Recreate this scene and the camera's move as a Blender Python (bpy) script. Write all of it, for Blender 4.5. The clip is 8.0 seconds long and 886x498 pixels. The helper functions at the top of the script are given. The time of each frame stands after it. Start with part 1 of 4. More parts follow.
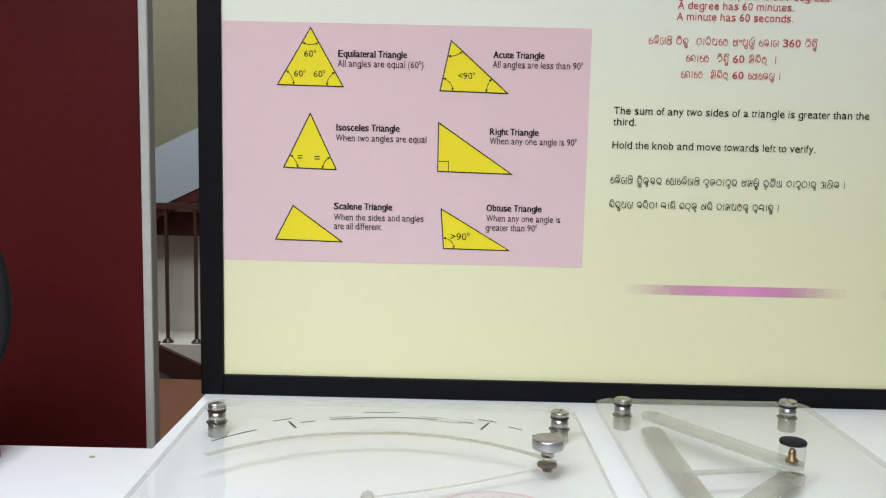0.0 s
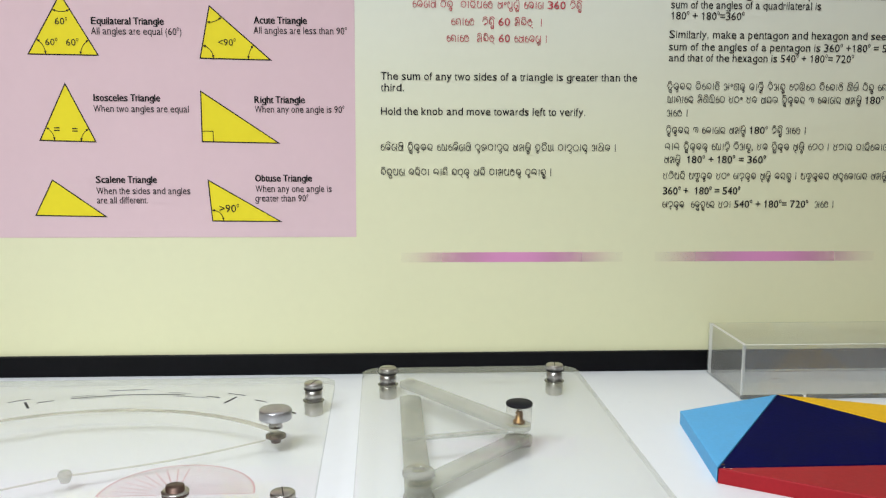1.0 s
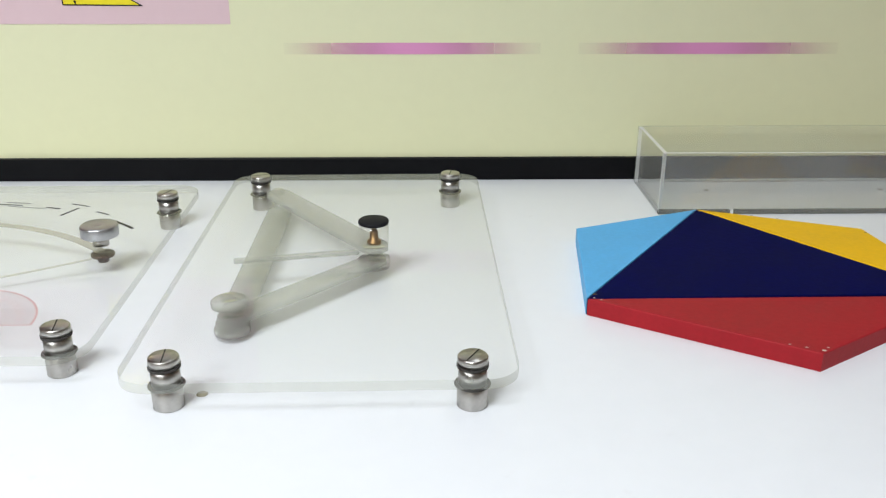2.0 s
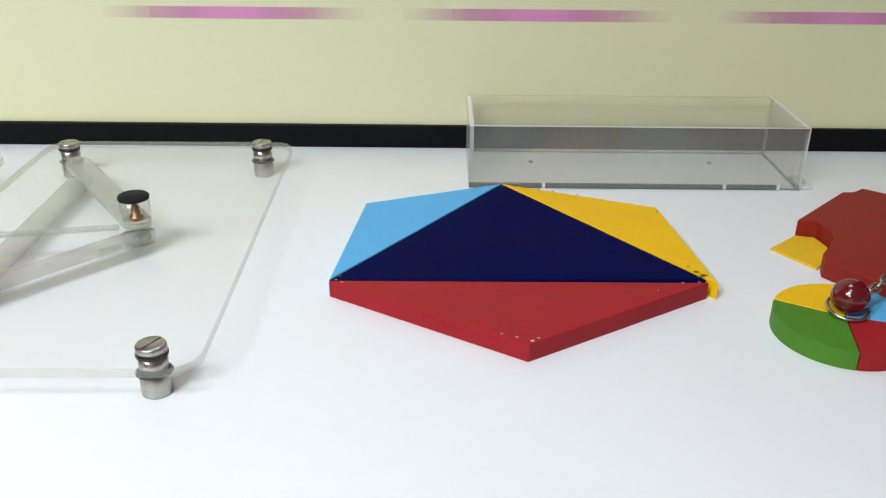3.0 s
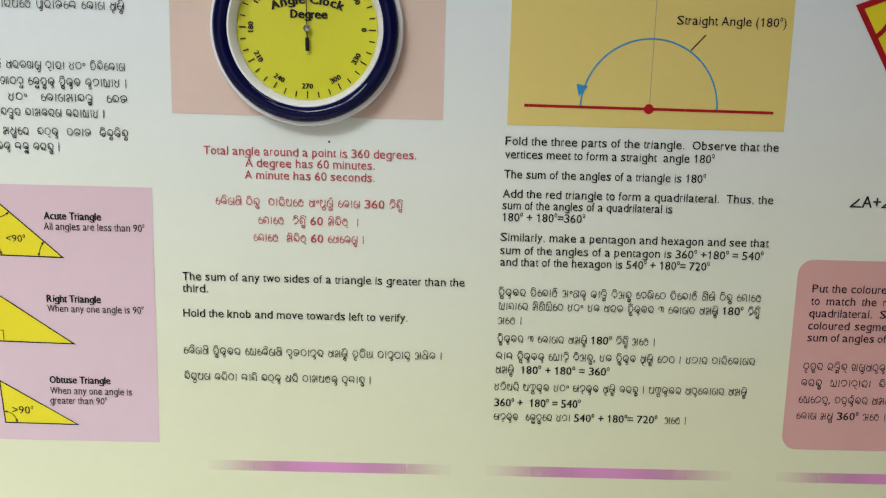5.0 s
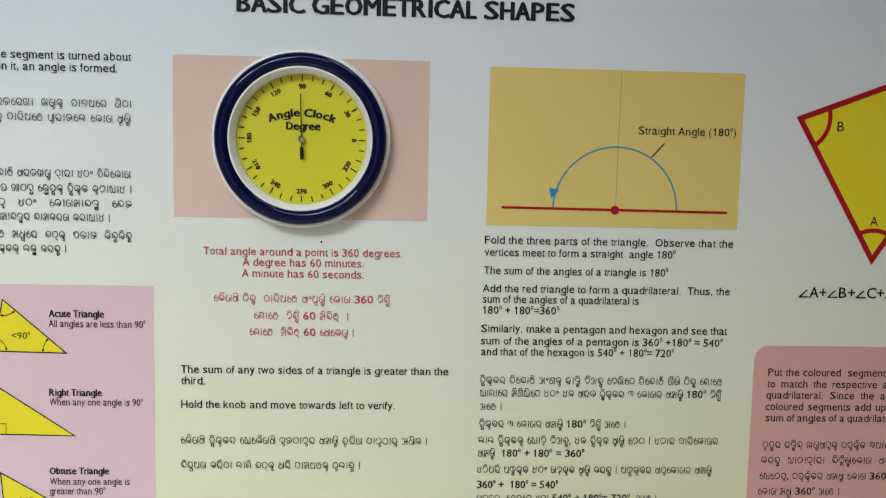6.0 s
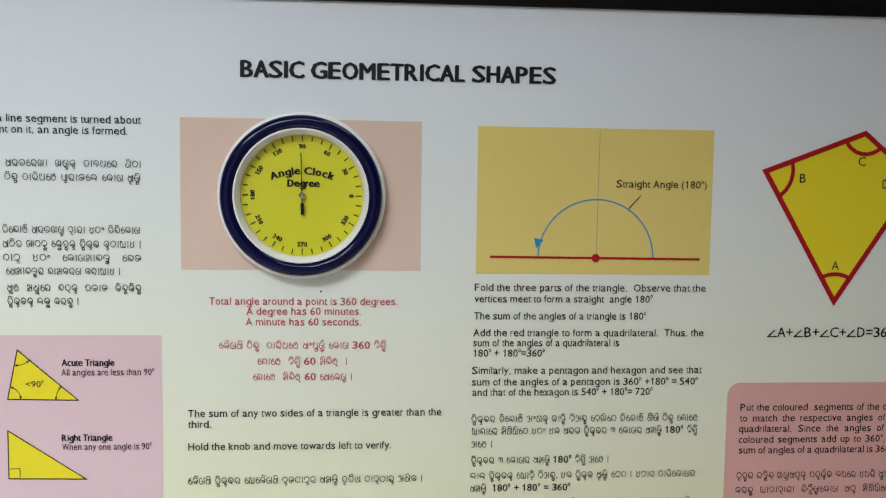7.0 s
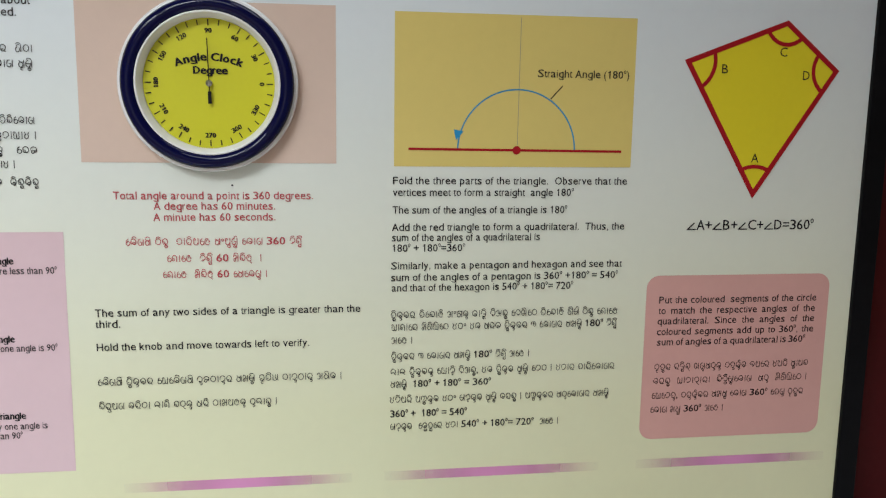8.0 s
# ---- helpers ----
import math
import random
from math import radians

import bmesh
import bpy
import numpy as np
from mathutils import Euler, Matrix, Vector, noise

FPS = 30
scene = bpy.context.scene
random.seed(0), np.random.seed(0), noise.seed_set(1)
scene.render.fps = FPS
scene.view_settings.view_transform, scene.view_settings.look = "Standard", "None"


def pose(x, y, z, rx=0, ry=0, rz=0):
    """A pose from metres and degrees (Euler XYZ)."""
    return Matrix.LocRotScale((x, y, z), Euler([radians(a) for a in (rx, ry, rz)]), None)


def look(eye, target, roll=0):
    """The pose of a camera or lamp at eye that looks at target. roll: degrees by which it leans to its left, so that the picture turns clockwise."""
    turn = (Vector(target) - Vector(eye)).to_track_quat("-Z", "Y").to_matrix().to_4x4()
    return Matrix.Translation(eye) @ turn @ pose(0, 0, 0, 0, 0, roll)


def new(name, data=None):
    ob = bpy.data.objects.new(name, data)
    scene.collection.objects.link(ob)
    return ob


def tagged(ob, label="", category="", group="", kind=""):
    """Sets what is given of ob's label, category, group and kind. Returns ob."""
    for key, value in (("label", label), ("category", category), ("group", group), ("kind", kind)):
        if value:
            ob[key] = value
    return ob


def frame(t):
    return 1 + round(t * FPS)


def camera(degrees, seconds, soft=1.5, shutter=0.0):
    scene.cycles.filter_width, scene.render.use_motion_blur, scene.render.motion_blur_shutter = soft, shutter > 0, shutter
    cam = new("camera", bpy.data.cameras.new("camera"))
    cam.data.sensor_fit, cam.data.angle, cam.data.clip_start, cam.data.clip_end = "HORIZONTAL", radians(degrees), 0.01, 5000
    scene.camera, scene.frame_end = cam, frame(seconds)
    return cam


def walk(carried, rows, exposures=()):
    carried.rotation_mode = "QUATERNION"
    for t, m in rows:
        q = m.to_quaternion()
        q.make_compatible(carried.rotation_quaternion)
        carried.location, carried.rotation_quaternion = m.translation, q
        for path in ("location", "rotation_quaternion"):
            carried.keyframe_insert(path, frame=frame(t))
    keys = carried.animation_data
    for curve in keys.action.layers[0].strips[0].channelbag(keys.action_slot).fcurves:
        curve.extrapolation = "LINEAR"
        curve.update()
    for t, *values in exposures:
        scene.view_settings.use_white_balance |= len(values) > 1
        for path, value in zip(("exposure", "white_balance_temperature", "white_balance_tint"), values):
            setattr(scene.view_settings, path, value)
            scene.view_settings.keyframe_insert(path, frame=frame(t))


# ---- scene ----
cam = camera(53.0, 8.0, soft=1.2)
PATH = [
    (0, (0.059, -0.025, 1.194), (0.054, 1.959, 0.942), 1.3),
    (0.5, (0.21, -0.08, 1.209), (0.27, 1.912, 1.042), 0.9),
    (1, (0.338, -0.01, 1.175), (0.452, 1.965, 0.885), 0.3),
    (1.5, (0.452, 0.082, 1.154), (0.545, 2.01, 0.628), 0.3),
    (1.7, (0.484, 0.11, 1.148), (0.557, 2.009, 0.524), 0.2),
    (2.8, (0.776, 0.163, 1.184), (0.765, 1.967, 0.322), 0.3),
    (3, (0.817, 0.16, 1.186), (0.826, 1.968, 0.329), 0.6),
    (3.5, (0.83, 0.165, 1.234), (0.876, 2.026, 0.505), 1.7),
    (4, (0.77, 0.169, 1.324), (0.761, 2.094, 0.783), 2.1),
    (4.5, (0.716, 0.167, 1.427), (0.685, 2.117, 0.985), 2.0),
    (5, (0.68, 0.152, 1.509), (0.7, 2.122, 1.161), 1.5),
    (5.2, (0.668, 0.14, 1.543), (0.712, 2.114, 1.225), 1.4),
    (6.3, (0.635, 0.04, 1.572), (0.75, 2.028, 1.387), 1.2),
    (6.5, (0.63, 0.026, 1.585), (0.746, 2.013, 1.393), 1.1),
    (7, (0.61, -0.016, 1.617), (0.77, 1.971, 1.461), 0.8),
    (7.5, (0.599, -0.01, 1.601), (0.872, 1.964, 1.433), 0.6),
    (8, (0.643, 0.012, 1.566), (0.944, 1.962, 1.241), 0.9),
]
walk(cam, [(t, look(eye, target, roll)) for t, eye, target, roll in PATH], [(0, 0.0), (1.0, 0.0), (1.5, -0.06), (3, 0.05), (4.2, 0.03), (5, 0.0), (6.3, -0.05), (8, -0.04)])

# ---- world and lamps ----
world = bpy.data.worlds.new("hall_world")
scene.world = world
world.use_nodes = True
world.node_tree.nodes["Background"].inputs[0].default_value = (0.75, 0.85, 1.0, 1)
world.node_tree.nodes["Background"].inputs[1].default_value = 0.05


def ceiling_lamp(x, y, sx, sy, watts, colour=(0.93, 1.0, 1.06)):
    data = bpy.data.lights.new("ceiling_lamp", "AREA")
    data.shape, data.size, data.size_y, data.energy, data.color = "RECTANGLE", sx, sy, watts, colour
    data.spread = radians(150)
    ob = new("ceiling_lamp", data)
    ob.matrix_world = look((x, y, 2.93), (x, y + 0.0001, 0))
    return ob


# All unseen; weak ones over the table and both by the stairs are added fills.
for x, y, watts in ((-1.0, -0.7, 42), (-0.15, -0.6, 37), (-0.85, -2.0, 48), (0.5, 0.1, 5), (1.1, 1.38, 4), (-1.9, -1.4, 6), (-1.2, 2.9, 36), (-1.5, 4.3, 24)):
    ceiling_lamp(x, y, 0.6, 0.6, watts)

# ---- materials ----


def mat(name, colour, rough=0.5, metal=0.0, vary=0.06, scale=12.0, bump=0.0, bump_scale=300.0, spec=0.5, speck=0.0, coat=0.0):
    """A painted, printed or solid surface with variation at two sizes and fine relief."""
    m = bpy.data.materials.new(name)
    m.use_nodes = True
    n, k = m.node_tree.nodes, m.node_tree.links
    b = n["Principled BSDF"]
    b.inputs["Roughness"].default_value, b.inputs["Metallic"].default_value = rough, metal
    b.inputs["Specular IOR Level"].default_value = spec
    b.inputs["Coat Weight"].default_value = coat
    b.inputs["Coat Roughness"].default_value = 0.06
    co = n.new("ShaderNodeTexCoord")
    big, fine = n.new("ShaderNodeTexNoise"), n.new("ShaderNodeTexNoise")
    big.inputs["Scale"].default_value, fine.inputs["Scale"].default_value = scale, scale * 11
    big.inputs["Detail"].default_value, fine.inputs["Detail"].default_value = 5, 3
    for t in (big, fine):
        k.new(co.outputs["Object"], t.inputs["Vector"])
    add = n.new("ShaderNodeMath")
    add.operation = "ADD"
    k.new(big.outputs["Fac"], add.inputs[0])
    k.new(fine.outputs["Fac"], add.inputs[1])
    ramp = n.new("ShaderNodeMapRange")
    ramp.inputs["From Min"].default_value, ramp.inputs["From Max"].default_value = 0.6, 1.4
    ramp.inputs["To Min"].default_value, ramp.inputs["To Max"].default_value = 1 - vary, 1 + vary
    k.new(add.outputs[0], ramp.inputs["Value"])
    mul = n.new("ShaderNodeVectorMath")
    mul.operation = "SCALE"
    mul.inputs[0].default_value = colour
    k.new(ramp.outputs[0], mul.inputs["Scale"])
    last = mul.outputs[0]
    if speck:
        sp = n.new("ShaderNodeTexNoise")
        sp.inputs["Scale"].default_value, sp.inputs["Detail"].default_value = 38, 2
        k.new(co.outputs["Object"], sp.inputs["Vector"])
        cut = n.new("ShaderNodeMapRange")
        cut.inputs["From Min"].default_value, cut.inputs["From Max"].default_value = 0.70, 0.76
        cut.inputs["To Max"].default_value = speck
        k.new(sp.outputs["Fac"], cut.inputs["Value"])
        mix = n.new("ShaderNodeMixRGB")
        mix.inputs["Color2"].default_value = (0.25, 0.23, 0.21, 1)
        k.new(cut.outputs[0], mix.inputs["Fac"])
        k.new(last, mix.inputs["Color1"])
        last = mix.outputs[0]
    k.new(last, b.inputs["Base Color"])
    rr = n.new("ShaderNodeMapRange")
    rr.inputs["To Min"].default_value, rr.inputs["To Max"].default_value = max(0.02, rough - 0.08), min(1, rough + 0.08)
    k.new(big.outputs["Fac"], rr.inputs["Value"])
    k.new(rr.outputs[0], b.inputs["Roughness"])
    if bump:
        bn, bt = n.new("ShaderNodeBump"), n.new("ShaderNodeTexNoise")
        bt.inputs["Scale"].default_value, bt.inputs["Detail"].default_value = bump_scale, 4
        bn.inputs["Strength"].default_value, bn.inputs["Distance"].default_value = bump, 0.0006
        k.new(co.outputs["Object"], bt.inputs["Vector"])
        k.new(bt.outputs["Fac"], bn.inputs["Height"])
        k.new(bn.outputs[0], b.inputs["Normal"])
    return m


def clear(name, tint, rough=0.03, body=0.0, body_colour=(0.6, 0.62, 0.58)):
    """Clear or frosted acrylic: light goes straight through, gloss by angle, some milky body."""
    m = bpy.data.materials.new(name)
    m.use_nodes = True
    n, k = m.node_tree.nodes, m.node_tree.links
    n.remove(n["Principled BSDF"])
    out = n["Material Output"]
    tr, gl, df, fr = n.new("ShaderNodeBsdfTransparent"), n.new("ShaderNodeBsdfGlossy"), n.new("ShaderNodeBsdfDiffuse"), n.new("ShaderNodeLayerWeight")
    tr.inputs[0].default_value = (*tint, 1)
    gl.inputs["Roughness"].default_value = rough
    df.inputs[0].default_value = (*body_colour, 1)
    power, gain = n.new("ShaderNodeMath"), n.new("ShaderNodeMapRange")
    power.operation = "POWER"
    power.inputs[1].default_value = 5.0
    k.new(fr.outputs["Facing"], power.inputs[0])
    k.new(power.outputs[0], gain.inputs["Value"])
    gain.inputs["To Min"].default_value, gain.inputs["To Max"].default_value = 0.025, 0.8
    a, b = n.new("ShaderNodeMixShader"), n.new("ShaderNodeMixShader")
    noise_t, co, span = n.new("ShaderNodeTexNoise"), n.new("ShaderNodeTexCoord"), n.new("ShaderNodeMapRange")
    noise_t.inputs["Scale"].default_value = 14
    k.new(co.outputs["Object"], noise_t.inputs["Vector"])
    k.new(noise_t.outputs["Fac"], span.inputs["Value"])
    span.inputs["To Min"].default_value, span.inputs["To Max"].default_value = body * 0.7, body * 1.3
    k.new(span.outputs[0], a.inputs[0])
    k.new(tr.outputs[0], a.inputs[1])
    k.new(df.outputs[0], a.inputs[2])
    k.new(gain.outputs[0], b.inputs[0])
    k.new(a.outputs[0], b.inputs[1])
    k.new(gl.outputs[0], b.inputs[2])
    k.new(b.outputs[0], out.inputs["Surface"])
    return m


def fading_ink(name, colour):
    """Printed bar whose ink thins out towards both ends."""
    m = bpy.data.materials.new(name)
    m.use_nodes = True
    n, k = m.node_tree.nodes, m.node_tree.links
    b, out = n["Principled BSDF"], n["Material Output"]
    b.inputs["Base Color"].default_value = (*colour, 1)
    b.inputs["Roughness"].default_value = 0.5
    co, sep, ramp = n.new("ShaderNodeTexCoord"), n.new("ShaderNodeSeparateXYZ"), n.new("ShaderNodeValToRGB")
    k.new(co.outputs["Generated"], sep.inputs[0])
    k.new(sep.outputs["X"], ramp.inputs[0])
    e = ramp.color_ramp.elements
    e[0].color, e[1].color = (0, 0, 0, 1), (0, 0, 0, 1)
    for at, v in ((0.14, 0.22), (0.36, 0.92), (0.5, 1.0), (0.64, 0.92), (0.86, 0.22)):
        e.new(at).color = (v, v, v, 1)
    ramp.color_ramp.interpolation = "B_SPLINE"
    tr, mix = n.new("ShaderNodeBsdfTransparent"), n.new("ShaderNodeMixShader")
    k.new(ramp.outputs[0], mix.inputs[0])
    k.new(tr.outputs[0], mix.inputs[1])
    k.new(b.outputs[0], mix.inputs[2])
    k.new(mix.outputs[0], out.inputs["Surface"])
    return m


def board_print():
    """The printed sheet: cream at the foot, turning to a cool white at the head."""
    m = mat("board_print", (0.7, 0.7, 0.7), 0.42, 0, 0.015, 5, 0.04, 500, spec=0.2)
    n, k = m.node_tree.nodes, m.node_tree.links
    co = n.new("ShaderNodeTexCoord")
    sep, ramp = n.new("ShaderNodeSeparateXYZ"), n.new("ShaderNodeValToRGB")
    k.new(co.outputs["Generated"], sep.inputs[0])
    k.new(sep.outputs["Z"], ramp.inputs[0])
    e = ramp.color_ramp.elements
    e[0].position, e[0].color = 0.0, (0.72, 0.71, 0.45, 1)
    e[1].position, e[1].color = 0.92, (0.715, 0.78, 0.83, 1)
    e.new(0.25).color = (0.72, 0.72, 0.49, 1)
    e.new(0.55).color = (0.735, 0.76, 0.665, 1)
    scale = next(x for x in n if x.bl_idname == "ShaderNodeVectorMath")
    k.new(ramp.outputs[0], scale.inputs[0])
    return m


M = dict(
    board=board_print(),
    black_frame=mat("black_frame", (0.004, 0.004, 0.005), 0.5, 0, 0.3, 8, 0.1, 200, spec=0.12),
    table=mat("white_laminate", (0.77, 0.78, 0.80), 0.36, 0, 0.015, 4, 0.05, 220, speck=0.05),
    pink=mat("pink_ink", (0.68, 0.50, 0.53), 0.45, 0, 0.015, 6, spec=0.12),
    salmon=mat("salmon_ink", (0.67, 0.515, 0.42), 0.45, 0, 0.02, 6, spec=0.12),
    rose=mat("rose_ink", (0.66, 0.37, 0.33), 0.45, 0, 0.02, 6, spec=0.12),
    ochre=mat("ochre_ink", (0.71, 0.57, 0.18), 0.45, 0, 0.02, 6, spec=0.12),
    yellow=mat("yellow_ink", (0.78, 0.66, 0.03), 0.45, 0, 0.02, 8, spec=0.12),
    black=mat("black_ink", (0.018, 0.017, 0.018), 0.45, 0, 0.1, 20, spec=0.12),
    grey_ink=mat("grey_ink", (0.33, 0.30, 0.22), 0.5, 0, 0.1, 20, spec=0.12),
    red=mat("red_ink", (0.48, 0.075, 0.09), 0.45, 0, 0.05, 20, spec=0.12),
    crimson=mat("crimson_ink", (0.38, 0.012, 0.018), 0.45, 0, 0.05, 20, spec=0.12),
    blue=mat("blue_ink", (0.03, 0.27, 0.52), 0.45, 0, 0.05, 20, spec=0.12),
    bar=fading_ink("magenta_ink", (0.68, 0.27, 0.50)),
    navy_gloss=mat("navy_plastic", (0.0022, 0.003, 0.036), 0.09, 0, 0.05, 20, spec=0.22),
    white_plastic=mat("white_plastic", (0.78, 0.78, 0.76), 0.3, 0, 0.03, 20),
    dial=mat("yellow_dial", (0.62, 0.60, 0.015), 0.4, 0, 0.02, 15),
    steel=mat("brushed_steel", (0.47, 0.45, 0.42), 0.30, 1.0, 0.12, 30, 0.15, 400),
    alu=mat("turned_aluminium", (0.46, 0.46, 0.47), 0.36, 1.0, 0.1, 40, 0.2, 500),
    rubber=mat("dark_gasket", (0.03, 0.026, 0.022), 0.6, 0, 0.1, 40),
    brass=mat("brass", (0.34, 0.20, 0.08), 0.45, 1.0, 0.15, 60),
    bronze=mat("dark_bronze", (0.10, 0.06, 0.045), 0.4, 0.7, 0.2, 60),
    black_plastic=mat("black_plastic", (0.010, 0.010, 0.012), 0.6, 0, 0.1, 40, spec=0.15),
    acrylic=clear("clear_acrylic", (0.996, 0.997, 0.992), 0.05, 0.006, (0.78, 0.78, 0.70)),
    acrylic_edge=clear("acrylic_edge", (0.93, 0.935, 0.91), 0.12, 0.26, (0.55, 0.56, 0.50)),
    # milky body, raised to stand in for pale reflections in the panes
    case=clear("case_acrylic", (0.985, 0.985, 0.975), 0.04, 0.055, (0.85, 0.85, 0.83)),
    # white body paints in the light that the case's edges catch
    case_edge=clear("case_edge", (0.95, 0.95, 0.94), 0.08, 0.65, (0.88, 0.88, 0.86)),
    # dark reflection of the case's base edge, put into the colour
    seam=clear("glue_seam", (0.72, 0.72, 0.70), 0.15, 0.45, (0.26, 0.26, 0.24)),
    frosted=clear("frosted_acrylic", (0.88, 0.88, 0.85), 0.25, 0.36, (0.53, 0.53, 0.48)),
    knob_clear=clear("knob_acrylic", (0.95, 0.945, 0.93), 0.03, 0.04, (0.7, 0.68, 0.62)),
    pink_film=clear("pink_film", (0.97, 0.92, 0.92), 0.2, 0.03, (0.75, 0.55, 0.55)),
    # tan tint carries the slot's shadow on the table
    slot=clear("milled_slot", (0.80, 0.78, 0.70), 0.3, 0.28, (0.44, 0.41, 0.32)),
    cord=mat("pale_cord", (0.55, 0.53, 0.46), 0.7, 0, 0.1, 40),
    red_ring=mat("dull_red_ink", (0.55, 0.34, 0.33), 0.5, 0, 0.1, 30),
    sky_wood=mat("light_blue_paint", (0.10, 0.40, 0.72), 0.5, 0, 0.07, 18, 0.25, 160, spec=0.2),
    navy_wood=mat("navy_paint", (0.002, 0.003, 0.050), 0.6, 0, 0.25, 14, 0.25, 160, spec=0.03),
    yellow_wood=mat("yellow_paint", (0.80, 0.46, 0.004), 0.5, 0, 0.07, 18, 0.25, 160, spec=0.2),
    red_wood=mat("red_paint", (0.33, 0.012, 0.018), 0.5, 0, 0.12, 18, 0.25, 160, spec=0.2),
    brick_wood=mat("dark_red_paint", (0.25, 0.018, 0.012), 0.5, 0, 0.12, 18, 0.25, 160, spec=0.2),
    green_wood=mat("green_paint", (0.07, 0.21, 0.018), 0.5, 0, 0.1, 18, 0.25, 160, spec=0.2),
    yellow_ply=mat("pale_yellow_paint", (0.74, 0.45, 0.02), 0.5, 0, 0.1, 18, 0.25, 160, spec=0.2),
    bare_wood=mat("bare_wood", (0.62, 0.50, 0.42), 0.7, 0, 0.15, 60),
    scuff=mat("dark_scuff", (0.10, 0.06, 0.012), 0.6, 0, 0.3, 60),
    bead=mat("dark_red_bead", (0.12, 0.006, 0.010), 0.12, 0, 0.1, 30, coat=0.7),
    chain=mat("plated_chain", (0.55, 0.52, 0.49), 0.22, 1.0, 0.1, 60),
    maroon=mat("maroon_laminate", (0.078, 0.008, 0.009), 0.5, 0, 0.1, 5, 0.1, 150, spec=0.12),
    grey_edge=mat("grey_aluminium", (0.50, 0.51, 0.48), 0.5, 0.0, 0.12, 9),
    plaster=mat("cream_plaster", (0.62, 0.60, 0.52), 0.85, 0, 0.05, 3, 0.3, 60),
    olive_wall=mat("olive_wall_paint", (0.20, 0.19, 0.12), 0.8, 0, 0.08, 3, 0.3, 60),
    floor=mat("brown_floor", (0.16, 0.065, 0.030), 0.4, 0, 0.15, 4, 0.1, 60),
    ceiling=mat("white_ceiling", (0.75, 0.75, 0.73), 0.9, 0, 0.04, 3),
    stair_grey=mat("blue_grey_paint", (0.36, 0.41, 0.46), 0.6, 0, 0.06, 4, 0.1, 80),
    stair_red=mat("red_oxide_paint", (0.085, 0.012, 0.010), 0.5, 0, 0.15, 6),
    rail=mat("brown_iron_paint", (0.055, 0.018, 0.012), 0.45, 0, 0.15, 12),
)

# ---- shapes ----


def part(name, bm, material, parent=None, label="", smooth=False):
    """Links a bmesh as one mesh object under a thing or part."""
    me = bpy.data.meshes.new(name)
    bm.to_mesh(me)
    bm.free()
    for one in material if isinstance(material, (list, tuple)) else (material,):
        me.materials.append(one)
    if smooth:
        for p in me.polygons:
            p.use_smooth = True
    ob = new(name, me)
    if parent is not None:
        ob.parent = parent
    if label:
        tagged(ob, label)
    return ob


def thing(name, label, category, at=(0, 0, 0), rz=0, group="", kind=""):
    ob = new(name)
    ob.empty_display_size = 0.05
    ob.matrix_basis = pose(*at, 0, 0, rz)
    return tagged(ob, label, category, group, kind)


def box(x0, x1, y0, y1, z0, z1, bevel=0.0, bm=None):
    bm = bm or bmesh.new()
    new_verts = bmesh.ops.create_cube(bm, size=1)["verts"]
    for v in new_verts:
        v.co = ((x0 + x1) / 2 + v.co.x * (x1 - x0), (y0 + y1) / 2 + v.co.y * (y1 - y0), (z0 + z1) / 2 + v.co.z * (z1 - z0))
    if bevel:
        edges = {e for v in new_verts for e in v.link_edges}
        bmesh.ops.bevel(bm, geom=list(edges), offset=bevel, segments=2, profile=0.5, affect="EDGES")
    return bm


def prism(points, z0, z1, bevel=0.0, side=0):
    """An upright prism over a plan outline; side: material slot of its edge faces."""
    bm = bmesh.new()
    if sum(a[0] * b[1] - b[0] * a[1] for a, b in zip(points, points[1:] + points[:1])) < 0:
        points = points[::-1]
    lo, hi = [bm.verts.new((x, y, z0)) for x, y in points], [bm.verts.new((x, y, z1)) for x, y in points]
    bm.faces.new(lo[::-1])
    top = bm.faces.new(hi)
    for i in range(len(points)):
        j = (i + 1) % len(points)
        bm.faces.new((lo[i], lo[j], hi[j], hi[i])).material_index = side
    if bevel:
        bmesh.ops.bevel(bm, geom=list(top.edges), offset=bevel, segments=2, profile=0.5, affect="EDGES")
    return bm


def rounded(x0, x1, y0, y1, r, steps=7):
    out = []
    for cx, cy, a in ((x1 - r, y1 - r, 0), (x0 + r, y1 - r, 90), (x0 + r, y0 + r, 180), (x1 - r, y0 + r, 270)):
        out += [(cx + r * math.cos(radians(a + 90 * i / steps)), cy + r * math.sin(radians(a + 90 * i / steps))) for i in range(steps + 1)]
    return out


def lathe(profile, steps=40, bm=None):
    """Turns (radius, height) pairs round z; the ends close on the axis where the radius is 0."""
    bm = bm or bmesh.new()
    rings = []
    for r, z in profile:
        if r < 1e-6:
            rings.append([bm.verts.new((0, 0, z))])
        else:
            rings.append([bm.verts.new((r * math.cos(2 * math.pi * i / steps), r * math.sin(2 * math.pi * i / steps), z)) for i in range(steps)])
    for a, b in zip(rings, rings[1:]):
        for i in range(steps):
            j = (i + 1) % steps
            if len(a) == 1 and len(b) > 1:
                bm.faces.new((a[0], b[j], b[i]))
            elif len(b) == 1 and len(a) > 1:
                bm.faces.new((a[i], a[j], b[0]))
            elif len(a) > 1:
                bm.faces.new((a[i], a[j], b[j], b[i]))
    bmesh.ops.recalc_face_normals(bm, faces=bm.faces)
    return bm


def moved(bm, m):
    bm.transform(m)
    return bm


